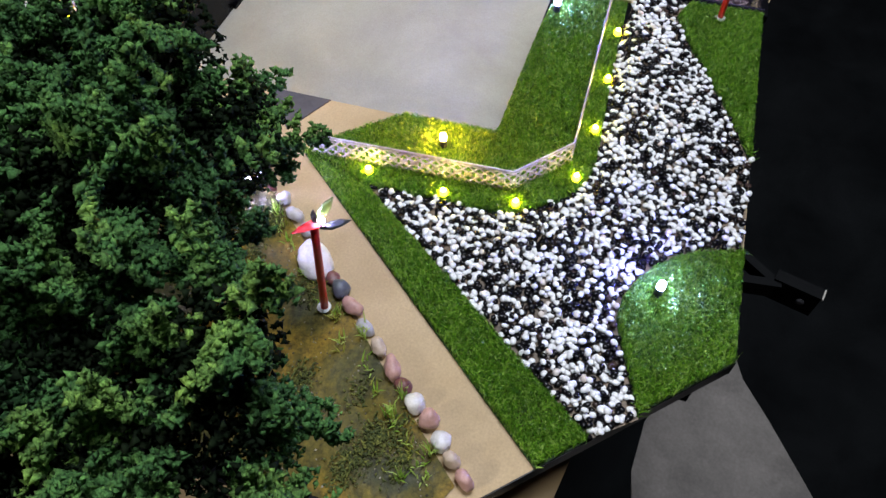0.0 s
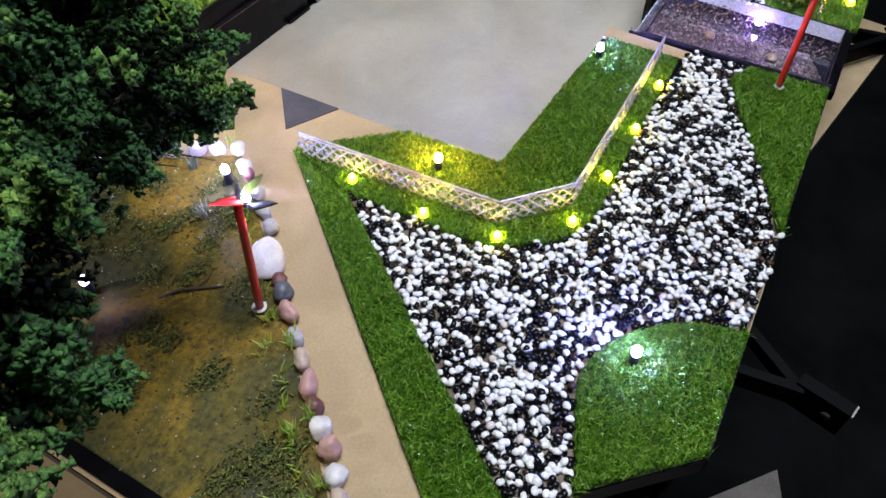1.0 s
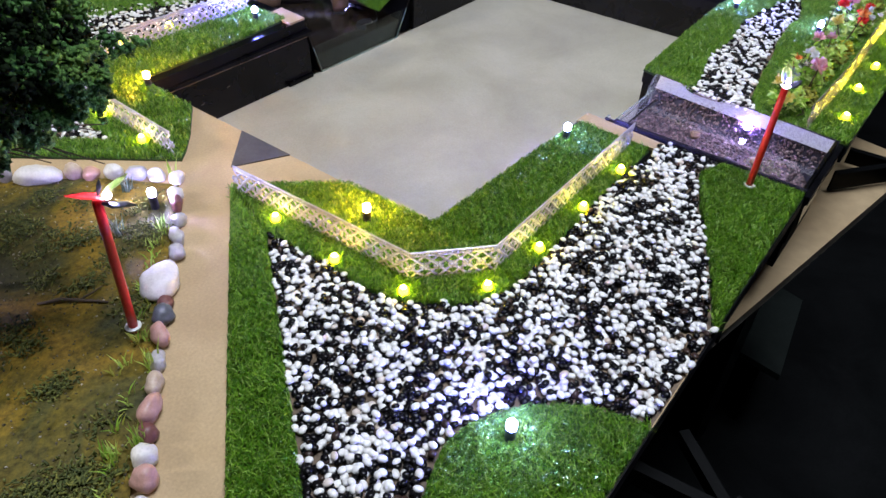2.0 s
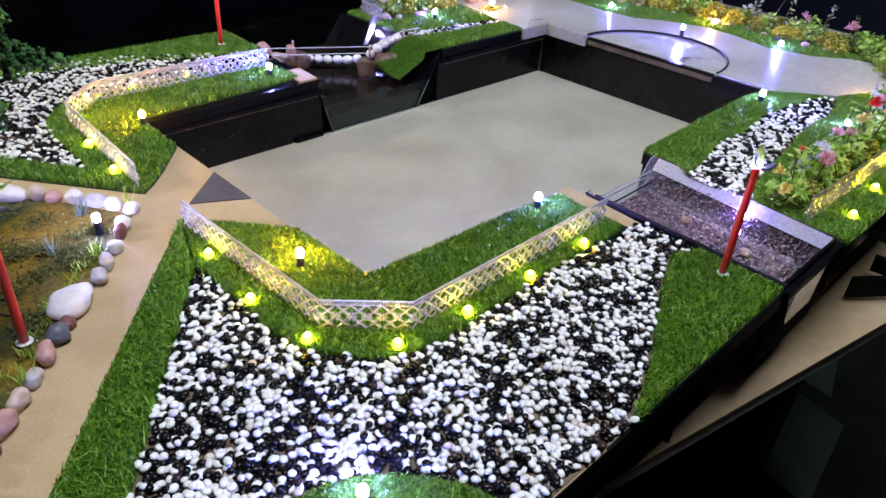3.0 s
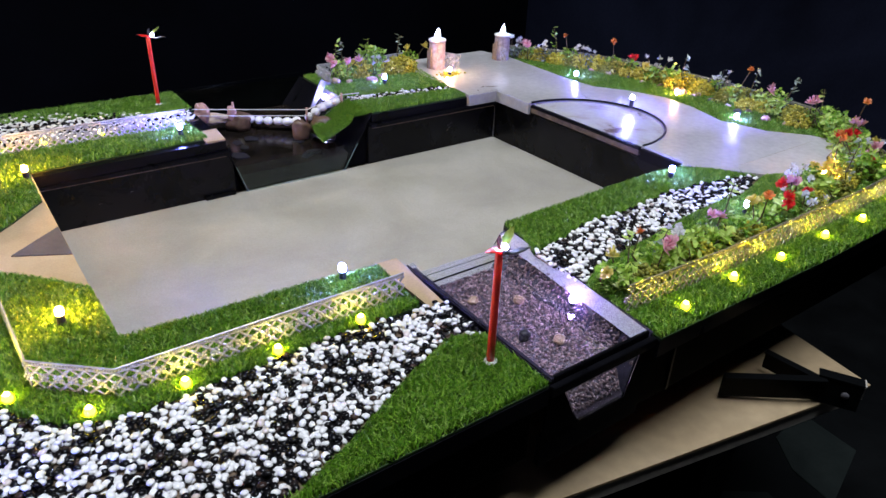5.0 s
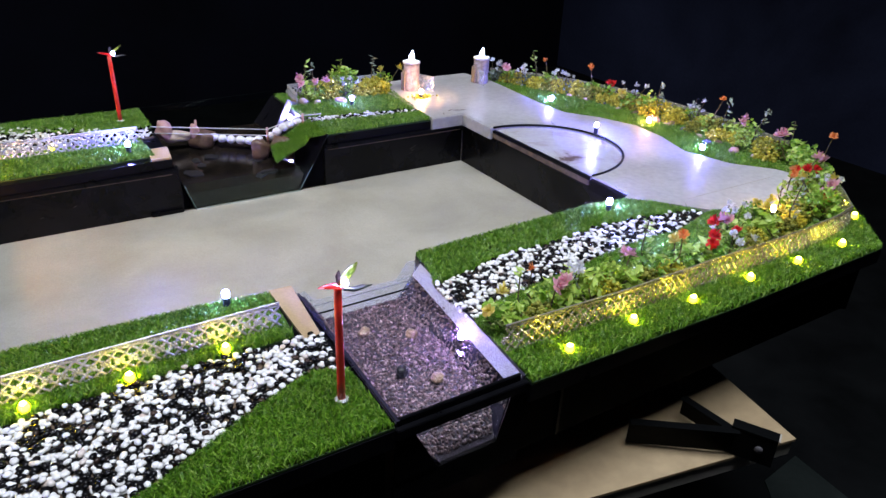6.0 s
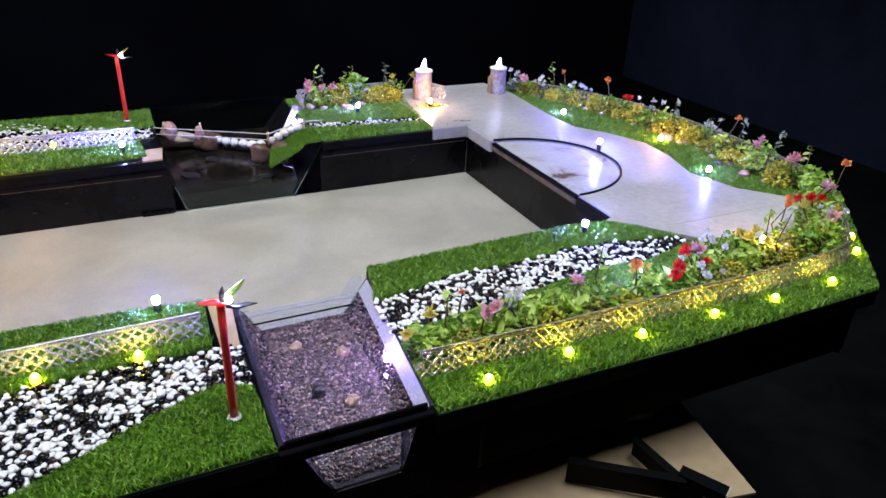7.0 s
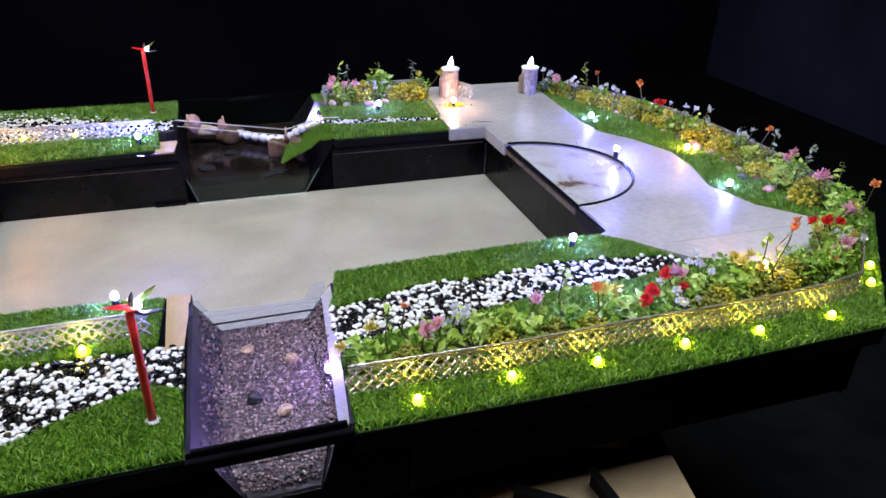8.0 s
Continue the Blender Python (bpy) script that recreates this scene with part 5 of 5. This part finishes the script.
def build_tree():
    t = thing("model_tree", "bushy dark green model tree with sponge foliage", "tree", at=(TRUNK[0], TRUNK[1], DECK))
    base = Vector((TRUNK[0], TRUNK[1], DECK))
    part("trunk", tube([(0, 0, 0.001), (0.003, -0.004, 0.04), (-0.002, -0.008, 0.085), (0.002, -0.014, 0.13), (0.006, -0.02, 0.17)], [0.013, 0.0095, 0.008, 0.0065, 0.004], 12), M_BARK, t, "rough brown trunk", True)
    rng = np.random.default_rng(11)
    for c, r in LOBES:
        end = Vector(c) - base
        start = Vector((0.0, -0.008, 0.085 + 0.03 * rng.random()))
        mid = start.lerp(end, 0.5) + Vector((0, 0, 0.012))
        part("limb", tube([start, mid, end], [0.0042, 0.0028, 0.0012], 7), M_BARK, t, "thin brown limb", True)
    def crumbs(name, at, size, mat, label):
        """Ragged four-sided crumbs at the places given."""
        k = len(at)
        corner = np.array([(1, 1, 1), (1, -1, -1), (-1, 1, -1), (-1, -1, 1)], float) * 0.75
        side = np.array([(0, 1, 2), (0, 3, 1), (0, 2, 3), (1, 3, 2)])
        vv = corner[None] * size[:, None] * rng.uniform(0.6, 1.4, (k, 4, 1))
        vv = (rotations(k, rng)[:, None] @ vv[..., None])[..., 0] + at[:, None] - np.array(base)
        ff = side[None] + (np.arange(k) * 4)[:, None, None]
        ob = new(name, quick_mesh(name, vv.reshape(-1, 3), ff.reshape(-1, 3), mat))
        ob.parent = t
        tagged(ob, label)
    # near-black crumbs in each lobe put the crown's deep shade into colour
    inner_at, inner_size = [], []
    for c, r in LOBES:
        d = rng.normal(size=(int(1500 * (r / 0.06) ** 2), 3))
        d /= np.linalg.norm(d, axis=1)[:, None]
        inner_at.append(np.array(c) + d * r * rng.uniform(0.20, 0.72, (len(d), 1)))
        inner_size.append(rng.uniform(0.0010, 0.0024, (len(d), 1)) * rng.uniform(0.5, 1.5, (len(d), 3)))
    crumbs("inner_shade", np.concatenate(inner_at), np.concatenate(inner_size), M_INNER, "near-black crumbs standing for the shade inside the crown")
    # fronds: a leading shoot with side sprays in one plane, all set with small crumbs
    pl, sc = [], []
    for c, r in LOBES:
        for _ in range(int(24 * (r / 0.06) ** 2)):
            d0 = rng.normal(size=3)
            d0 /= np.linalg.norm(d0)
            root = np.array(c) + d0 * r * rng.uniform(0.30, 0.50)
            tip = np.array(c) + d0 * r * rng.uniform(0.86, 1.24)
            bend = rng.normal(0, 0.20 * r, 3)
            fan = np.cross(d0, rng.normal(size=3))
            fan /= np.linalg.norm(fan)
            curl = np.cross(d0, fan) * rng.choice((-1.0, 1.0))
            wide = rng.uniform(0.7, 1.25)
            for step in range(8):
                f = (step + 0.5) / 8
                p = root + (tip - root) * f + bend * f * f
                for s_ in (-1, 1):
                    d = s_ * fan * rng.uniform(0.7, 1.1) + d0 * rng.uniform(0.2, 0.8) + rng.normal(0, 0.2, 3)
                    d /= np.linalg.norm(d)
                    reach = rng.uniform(0.009, 0.019) * (1.15 - 0.65 * f) * wide
                    m = int(14 + 1000 * reach)
                    g = rng.random(m) ** 0.8
                    q = p + d * reach * g[:, None] + curl * (0.55 * reach * g * g)[:, None] + rng.normal(0, 0.0008, (m, 3)) * (0.7 + g[:, None])
                    pl.append(q)
                    sc.append(rng.uniform(0.0009, 0.0022, (m, 1)) * rng.uniform(0.5, 1.5, (m, 3)))
    pl, sc = np.concatenate(pl), np.concatenate(sc)
    keep = pl[:, 2] > 0.045
    crumbs("crown", pl[keep], sc[keep], M_FOLIAGE, "clumps of dark green sponge foliage")
    for a, b in (((-0.19, 0.42, 0.14), (-0.108, 0.372, 0.105)), ((-0.20, 0.41, 0.14), (-0.135, 0.352, 0.118)), ((-0.19, 0.44, 0.13), (-0.102, 0.400, 0.090))):
        a, b = Vector(a) - base, Vector(b) - base
        for k in range(4):
            q = b + Vector(rng.normal(0, 0.012, 3).tolist())
            m2 = a.lerp(q, 0.55) + Vector(rng.normal(0, 0.006, 3).tolist())
            part("twig", tube([a, m2, q], [0.0011, 0.0008, 0.0004], 5), M_BARK, t, "bare dark twig")


# ---- flower beds ----
def leaf_cloud(rng, n, spread, zc, size, long=1.0):
    """Small pointed leaves round a centre."""
    d = rng.normal(size=(n, 3))
    d /= np.linalg.norm(d, axis=1)[:, None]
    p = d * (np.array(spread) * (0.35 + 0.65 * rng.random((n, 1)))) + (0, 0, zc)
    p[:, 2] = np.maximum(p[:, 2], 0.0015)
    s = size * rng.uniform(0.7, 1.4, n)
    leaf = np.array([(-0.5, 0, 0), (0, 0.34, 0.1), (0.62, 0, 0.0), (0, -0.34, 0.1), (0.05, 0, -0.06)])
    v = rotations(n, rng, 1.0)[:, None] @ (leaf[None] * s[:, None, None] * (long, 1, 1))[..., None]
    v = v[..., 0] + p[:, None]
    i = np.arange(n)[:, None] * 5
    f = np.concatenate([i + [[0, 4, 1]], i + [[1, 4, 2]], i + [[2, 4, 3]], i + [[3, 4, 0]]])
    return v.reshape(-1, 3), f


def blossom(rng, at, r, petals):
    """A cup of rounded petals in two rings."""
    v, f = [], []
    at = np.array(at)
    tip = rotations(1, rng, 0.9)[0]
    for ring in range(3):
        for k in range(petals):
            a = 2 * math.pi * (k + 0.5 * ring) / petals + rng.uniform(-0.3, 0.3)
            rr, lift = r * (1.0 - 0.27 * ring) * rng.uniform(0.8, 1.15), r * (0.15 + 0.4 * ring) * rng.uniform(0.6, 1.4)
            u, s, w = tip @ (math.cos(a), math.sin(a), 0), tip @ (-math.sin(a), math.cos(a), 0), tip @ (0, 0, 1)
            b = len(v)
            v += [at, at + u * rr * 0.5 + s * rr * 0.36 + w * lift * 0.4, at + u * rr + s * rr * 0.22 + w * lift, at + u * rr - s * rr * 0.22 + w * lift, at + u * rr * 0.5 - s * rr * 0.36 + w * lift * 0.4]
            f += [(b, b + 1, b + 2), (b, b + 2, b + 3), (b, b + 3, b + 4)]
    return v, f


def plant(x, y, kind, seed, z=DECK, size=1.45, rise=0.0):
    """One artificial plant of a kind: low bush, leafy sprig with flower, white sprig or tall stem."""
    rng = np.random.default_rng(seed)
    look_of = {
        "yellow_bush": ("mound of mustard-yellow artificial moss shrub", "shrub"), "olive_bush": ("low olive green artificial shrub", "shrub"),
        "green_bush": ("leafy green artificial shrub", "shrub"), "white_sprig": ("artificial sprig with small white flowers", "flower"),
        "red_flower": ("artificial plant with bright red blossom", "flower"), "pink_flower": ("artificial plant with pink blossom", "flower"),
        "orange_flower": ("tall stem with a small orange blossom", "flower"), "butter_flower": ("artificial plant with pale yellow blossom", "flower"), "lime_leaf": ("artificial plant with broad lime leaves", "plant"), "dusty_stem": ("tall thin dusty green stem", "plant"),
    }
    lab, cat = look_of[kind]
    t = thing(kind, lab, cat, "bed plants", at=(x, y, z), turn=float(rng.uniform(0, 360)))
    t.scale = (size, size, size)

    def put(name, vf, mat, smooth=False):
        ob = new(name, quick_mesh(name, vf[0], vf[1], M_PLANT[mat], smooth))
        ob.parent = t
        return ob

    def stem(top, r=0.0006, bend=0.004):
        m = Vector(top) * 0.5 + Vector((rng.normal(0, bend), rng.normal(0, bend), 0))
        return part("stem", tube([(0, 0, 0), m, top], [r * 1.4, r, r * 0.8], 6), M_PLANT["stem"], t)

    def flower(q, radius, petals, mat, r, bend):
        ob = new("blossom", quick_mesh("blossom", *blossom(rng, q, radius, petals), M_PLANT[mat]))
        ob.parent = stem(q, r, bend)
    if kind in ("yellow_bush", "olive_bush"):
        w = rng.uniform(0.010, 0.015)
        n = 330
        d = rng.normal(size=(n, 3))
        d /= np.linalg.norm(d, axis=1)[:, None]
        p = d * (w, w, w * 0.75) * (0.5 + 0.5 * rng.random((n, 1))) + (0, 0, w * 0.62)
        p = p[p[:, 2] > 0.0005]
        ob = new("foliage", scattered("foliage", ICO1, p, rng.uniform(0.0006, 0.0017, (len(p), 1)) * rng.uniform(0.6, 1.3, (len(p), 3)), rotations(len(p), rng), M_PLANT["yellow" if kind == "yellow_bush" else "olive"], False))
        ob.parent = t
        stem((0, 0, w * 0.7), 0.001, 0.0)
        return t
    if kind == "green_bush":
        put("foliage", leaf_cloud(rng, 105, (0.013, 0.013, 0.014), 0.015, 0.0046), "green" if seed % 3 else "lime")
        for _ in range(3):
            stem((rng.normal(0, 0.006), rng.normal(0, 0.006), 0.018))
        return t
    if kind == "lime_leaf":
        put("foliage", leaf_cloud(rng, 34, (0.010, 0.010, 0.011), 0.015, 0.0062, 1.35), "lime")
        stem((0, 0, 0.014))
        return t
    if kind == "dusty_stem":
        top = (rng.normal(0, 0.004), rng.normal(0, 0.004), rng.uniform(0.034, 0.046))
        stem(top, 0.0005, 0.003)
        n = 14
        h = np.linspace(0.3, 1.0, n)[:, None]
        v, f = leaf_cloud(rng, n, (0.0040, 0.0040, 0.001), 0.0, 0.0040, 1.4)
        v = v.reshape(n, 5, 3)
        v[:, :, 2] -= v[:, :1, 2]
        v = v + h[:, None] * np.array(top)
        put("foliage", (v.reshape(-1, 3), f), "dusty" if seed % 2 else "green")
        return t
    if kind == "white_sprig":
        put("foliage", leaf_cloud(rng, 46, (0.010, 0.010, 0.009), 0.012, 0.0048), "dusty" if seed % 2 else "green")
        for _ in range(6):
            flower((rng.normal(0, 0.007), rng.normal(0, 0.007), rng.uniform(0.018, 0.030)), 0.0034, 5, "white", 0.0004, 0.002)
        return t
    colour = kind.split("_")[0]
    tall = {"orange": (0.032, 0.044), "red": (0.022, 0.028), "pink": (0.022, 0.029), "butter": (0.020, 0.028)}[colour]
    put("foliage", leaf_cloud(rng, 64, (0.012, 0.012, 0.012), 0.013, 0.0052), "green" if seed % 3 else "lime")
    for k in range(1 if colour == "orange" else 2):
        q = (rng.normal(0, 0.006), rng.normal(0, 0.006), rng.uniform(*tall) + rise)
        flower(q, rng.uniform(0.0035, 0.0044) if colour == "orange" else rng.uniform(0.0044, 0.0062), 7, colour, 0.0006, 0.004)
    return t


def along_line(points, f):
    seg = [math.dist(a, b) for a, b in zip(points, points[1:])]
    d = f * sum(seg)
    for (a, b), s in zip(zip(points, points[1:]), seg):
        if d <= s:
            return a[0] + (b[0] - a[0]) * d / s, a[1] + (b[1] - a[1]) * d / s
        d -= s
    return points[-1]


def build_beds():
    # front bed, named plants where they stand out
    for i, (x, y, k) in enumerate((
            (0.470, 0.070, "butter_flower"), (0.480, 0.058, "lime_leaf"), (0.497, 0.066, "dusty_stem"), (0.512, 0.060, "olive_bush"), (0.530, 0.066, "pink_flower"), (0.526, 0.074, "orange_flower"),
            (0.546, 0.060, "lime_leaf"), (0.556, 0.076, "white_sprig"), (0.573, 0.066, "green_bush"), (0.568, 0.084, "lime_leaf"), (0.592, 0.066, "yellow_bush"), (0.602, 0.074, "green_bush"),
            (0.617, 0.060, "lime_leaf"), (0.632, 0.076, "pink_flower"), (0.648, 0.062, "olive_bush"), (0.662, 0.066, "orange_flower"), (0.664, 0.080, "dusty_stem"), (0.681, 0.062, "yellow_bush"), (0.700, 0.064, "butter_flower"),
            (0.712, 0.078, "lime_leaf"), (0.728, 0.064, "lime_leaf"), (0.750, 0.066, "red_flower"), (0.757, 0.056, "white_sprig"), (0.764, 0.070, "red_flower"), (0.784, 0.077, "pink_flower"), (0.775, 0.068, "green_bush"), (0.792, 0.080, "green_bush"),
            (0.808, 0.066, "olive_bush"), (0.812, 0.092, "white_sprig"), (0.825, 0.074, "yellow_bush"), (0.842, 0.070, "lime_leaf"), (0.846, 0.094, "green_bush"), (0.860, 0.082, "butter_flower"), (0.875, 0.070, "olive_bush"), (0.886, 0.090, "dusty_stem"),
            (0.893, 0.070, "dusty_stem"), (0.910, 0.080, "yellow_bush"), (0.928, 0.100, "orange_flower"), (0.930, 0.092, "olive_bush"), (0.944, 0.086, "green_bush"), (0.952, 0.072, "green_bush"), (0.965, 0.090, "olive_bush"), (0.972, 0.078, "green_bush"))):
        plant(x, y, k, 100 + i)
    corner = ["green_bush", "olive_bush", "green_bush", "butter_flower", "olive_bush", "green_bush", "green_bush", "lime_leaf", "green_bush", "yellow_bush", "lime_leaf", "green_bush", "butter_flower", "green_bush", "olive_bush", "green_bush", "lime_leaf", "green_bush"]
    for i, k in enumerate(corner):
        x, y = along_line([(0.988, 0.098), (1.05, 0.150), (1.098, 0.200)], i / (len(corner) - 1))
        plant(x + 0.010 * ((i * 7) % 3 - 1), y + 0.008 * ((i * 5) % 3 - 1), k, 300 + i, size=1.5)
    for i, (x, y, k, up) in enumerate(((0.967, 0.086, "red_flower", -0.006), (0.955, 0.084, "butter_flower", -0.008), (0.985, 0.094, "pink_flower", -0.002), (1.003, 0.128, "red_flower", 0.004), (1.012, 0.136, "red_flower", 0.004),
                                       (0.945, 0.104, "orange_flower", 0.004), (1.000, 0.112, "white_sprig", 0.0), (1.030, 0.152, "pink_flower", 0.006), (1.088, 0.172, "orange_flower", 0.004), (0.862, 0.094, "butter_flower", 0.006))):
        plant(x, y, k, 350 + i, rise=up)
    inner = [(1.108, 0.215), (1.118, 0.28), (1.122, 0.34), (1.120, 0.42), (1.108, 0.52), (1.088, 0.60), (1.058, 0.68), (1.020, 0.745), (0.990, 0.79)]
    order = ["green_bush", "pink_flower", "dusty_stem", "olive_bush", "yellow_bush", "dusty_stem", "green_bush", "yellow_bush", "pink_flower", "dusty_stem", "olive_bush", "orange_flower", "yellow_bush", "dusty_stem", "white_sprig",
             "yellow_bush", "olive_bush", "dusty_stem", "yellow_bush", "green_bush", "yellow_bush", "olive_bush", "white_sprig", "yellow_bush", "yellow_bush", "red_flower", "yellow_bush", "olive_bush", "orange_flower", "yellow_bush",
             "yellow_bush", "white_sprig", "yellow_bush", "olive_bush", "orange_flower", "yellow_bush", "dusty_stem", "white_sprig", "yellow_bush", "pink_flower", "yellow_bush", "white_sprig"]
    for i, k in enumerate(order):
        x, y = along_line(inner, i / (len(order) - 1))
        plant(x - 0.016 * (i % 2) + 0.004 * ((i * 3) % 2), y, k, 400 + i, size=1.55)
    front = [(1.074, 0.245), (1.080, 0.33), (1.080, 0.41), (1.078, 0.49), (1.066, 0.57), (1.040, 0.66), (1.000, 0.76)]
    kinds = ["yellow_bush", "green_bush", "yellow_bush", "olive_bush", "yellow_bush", "yellow_bush", "butter_flower", "yellow_bush", "olive_bush", "yellow_bush", "yellow_bush", "olive_bush"]
    for i, k in enumerate(kinds):
        x, y = along_line(front, i / (len(kinds) - 1))
        plant(x + 0.012, y, k, 500 + i, size=1.45)
    for i in range(15):
        x, y = along_line(front, (i + 0.4) / 15)
        stone(x + 0.003, y, (0.0075, 0.0055, 0.0050), ("tan", "pink", "brown", "tan", "slate")[i % 5], "small rounded stone along the flower bed", 25 * i, group="bed stones", seed=i)
    for i, (x, y, k) in enumerate(((0.598, 0.806, "pink_flower"), (0.604, 0.800, "pink_flower"), (0.590, 0.826, "dusty_stem"), (0.612, 0.838, "dusty_stem"), (0.622, 0.818, "yellow_bush"), (0.637, 0.820, "yellow_bush"), (0.664, 0.810, "white_sprig"), (0.674, 0.824, "green_bush"),
                                   (0.680, 0.838, "dusty_stem"), (0.668, 0.842, "green_bush"), (0.700, 0.810, "yellow_bush"), (0.716, 0.808, "yellow_bush"), (0.731, 0.808, "yellow_bush"), (0.736, 0.836, "dusty_stem"), (0.748, 0.820, "butter_flower"))):
        plant(x, y, k, 600 + i, size=1.9 if k.endswith("bush") else 1.6)
    for i, (x, y, c) in enumerate(((0.580, 0.795, "brown"), (0.604, 0.792, "tan"), (0.672, 0.797, "pink"), (0.720, 0.803, "tan"), (0.565, 0.800, "brown"))):
        stone(x, y, (0.0085, 0.0062, 0.0055), c, "rounded stone in the small garden", 40 * i, group="bed stones", seed=60 + i)


# ---- stand under the model ----
def plate(a, b, low, high, thick):
    """An upright steel plate from a to b."""
    a, b = Vector((*a, 0)), Vector((*b, 0))
    n = (b - a).normalized().cross(Vector((0, 0, 1))) * thick / 2
    lo, hi = Vector((0, 0, low)), Vector((0, 0, high))
    return prism([a - n + lo, a + n + lo, a + n + hi, a - n + hi], [b - n + lo, b + n + lo, b + n + hi, b - n + hi])


def bracket(left, right, joint, tip, label):
    """Two angle-steel beams that meet in a bolted head."""
    t = thing("support_bracket", label, "bracket", "support brackets")
    top, low = -0.103, -0.131
    for k, a in enumerate((left, right)):
        beam = part("beam", plate(a, joint, low + 0.004 * k, top - 0.0012 - 0.002 * k, 0.003), M_STEEL, t, "black painted angle steel")
        d = (Vector(joint) - Vector(a)).normalized()
        s = Vector((d.y, -d.x)) * 0.0075
        p, q = Vector(a), Vector(joint)
        z = top - 0.002 * k
        part("flange", slab([tuple(p - s * 0.2), tuple(q - s * 0.2), tuple(q + s), tuple(p + s)], z - 0.0011, z), M_STEEL, beam)
    d = (Vector(tip) - Vector(joint)).normalized()
    back = Vector(joint) - d * 0.006
    head = part("head", plate(back, tip, low - 0.002, top + 0.0004, 0.0045), M_STEEL, t, "black steel head plate")
    s = Vector((-d.y, d.x))
    q = Vector(tip)
    part("head_flange", slab([tuple(back - s * 0.003), tuple(q - s * 0.003), tuple(q + s * 0.010), tuple(back + s * 0.010)], top + 0.0006, top + 0.0026), M_STEEL, head)
    part("cut_end", slab([tuple(q + d * 0.0002 - s * 0.003), tuple(q + d * 0.0016 - s * 0.003), tuple(q + d * 0.0016 + s * 0.010), tuple(q + d * 0.0002 + s * 0.010)], top + 0.0006, top + 0.0026), M_TABLE_EDGE, head, "bare pale cut end")
    m = turned([(0.0038, 0.0), (0.0040, 0.0010), (0.0026, 0.0022)], 12)
    at = q - d * 0.014 - s * 0.0024
    turn = Matrix(((d.x, 0, -s.x), (d.y, 0, -s.y), (0, 1, 0))).to_4x4()
    bmesh.ops.transform(m, matrix=Matrix.Translation((at.x, at.y, -0.117)) @ turn, verts=m.verts)
    part("bolt", m, M_GREYPAINT, head, "pale round bolt head", True)
    return t


M_STEEL = surface("worn_black_steel", (0.002, 0.0024, 0.0026), (0.003, 0.0033, 0.0036), 60.0, 0.5, 300, bump=0.4, gloss=0.06)


def build_stand():
    t = thing("turntable", "black turning hub between the table and the model", "turntable", at=(*PIVOT, TABLETOP))
    part("hub", turned([(0.17, 0.0005), (0.17, 0.010), (0.11, 0.014), (0.11, 0.0462)], 40), M_MATT, t)
    bracket((0.590, 0.004), (0.667, 0.004), (0.672, -0.057), (0.689, -0.088), "black steel bracket reaching out under the model")
    bracket((0.060, 0.014), (0.114, -0.004), (0.068, -0.060), (0.058, -0.097), "black steel bracket under the front edge")


build_room()
build_mats()
build_table()
build_deck()
build_road()
build_turf()
build_ramp()
build_fences()
build_lamps()
flower_lamp(0.312, 0.048, 0.1005, 10)
flower_lamp(0.289, 0.819, 0.1045, 5)
flower_lamp(-0.1375, 0.3155, 0.115, -35, (0.006, -0.010))
build_gate()
build_stones()
build_west_pond()
build_tank()
build_far_pond()
build_tree()
build_beds()
build_stand()
# pebble beds last
pebble_bed(GRAVEL_S, (-0.20, 0.12, 0.0, 0.16))
pebble_bed(C_PEB_N + C_PEB_S, (0.45, 0.575, 0.05, 0.20), label="narrow bed of black and white pebbles beside the flowers")
pebble_bed(mirrored(GRAVEL_S), label="far bed of black and white pebbles", step=0.0052)
pebble_bed([(0.553, 0.695), (0.743, 0.675), (0.744, 0.691), (0.553, 0.721)], label="narrow strip of pebbles between turf pieces", step=0.0052)
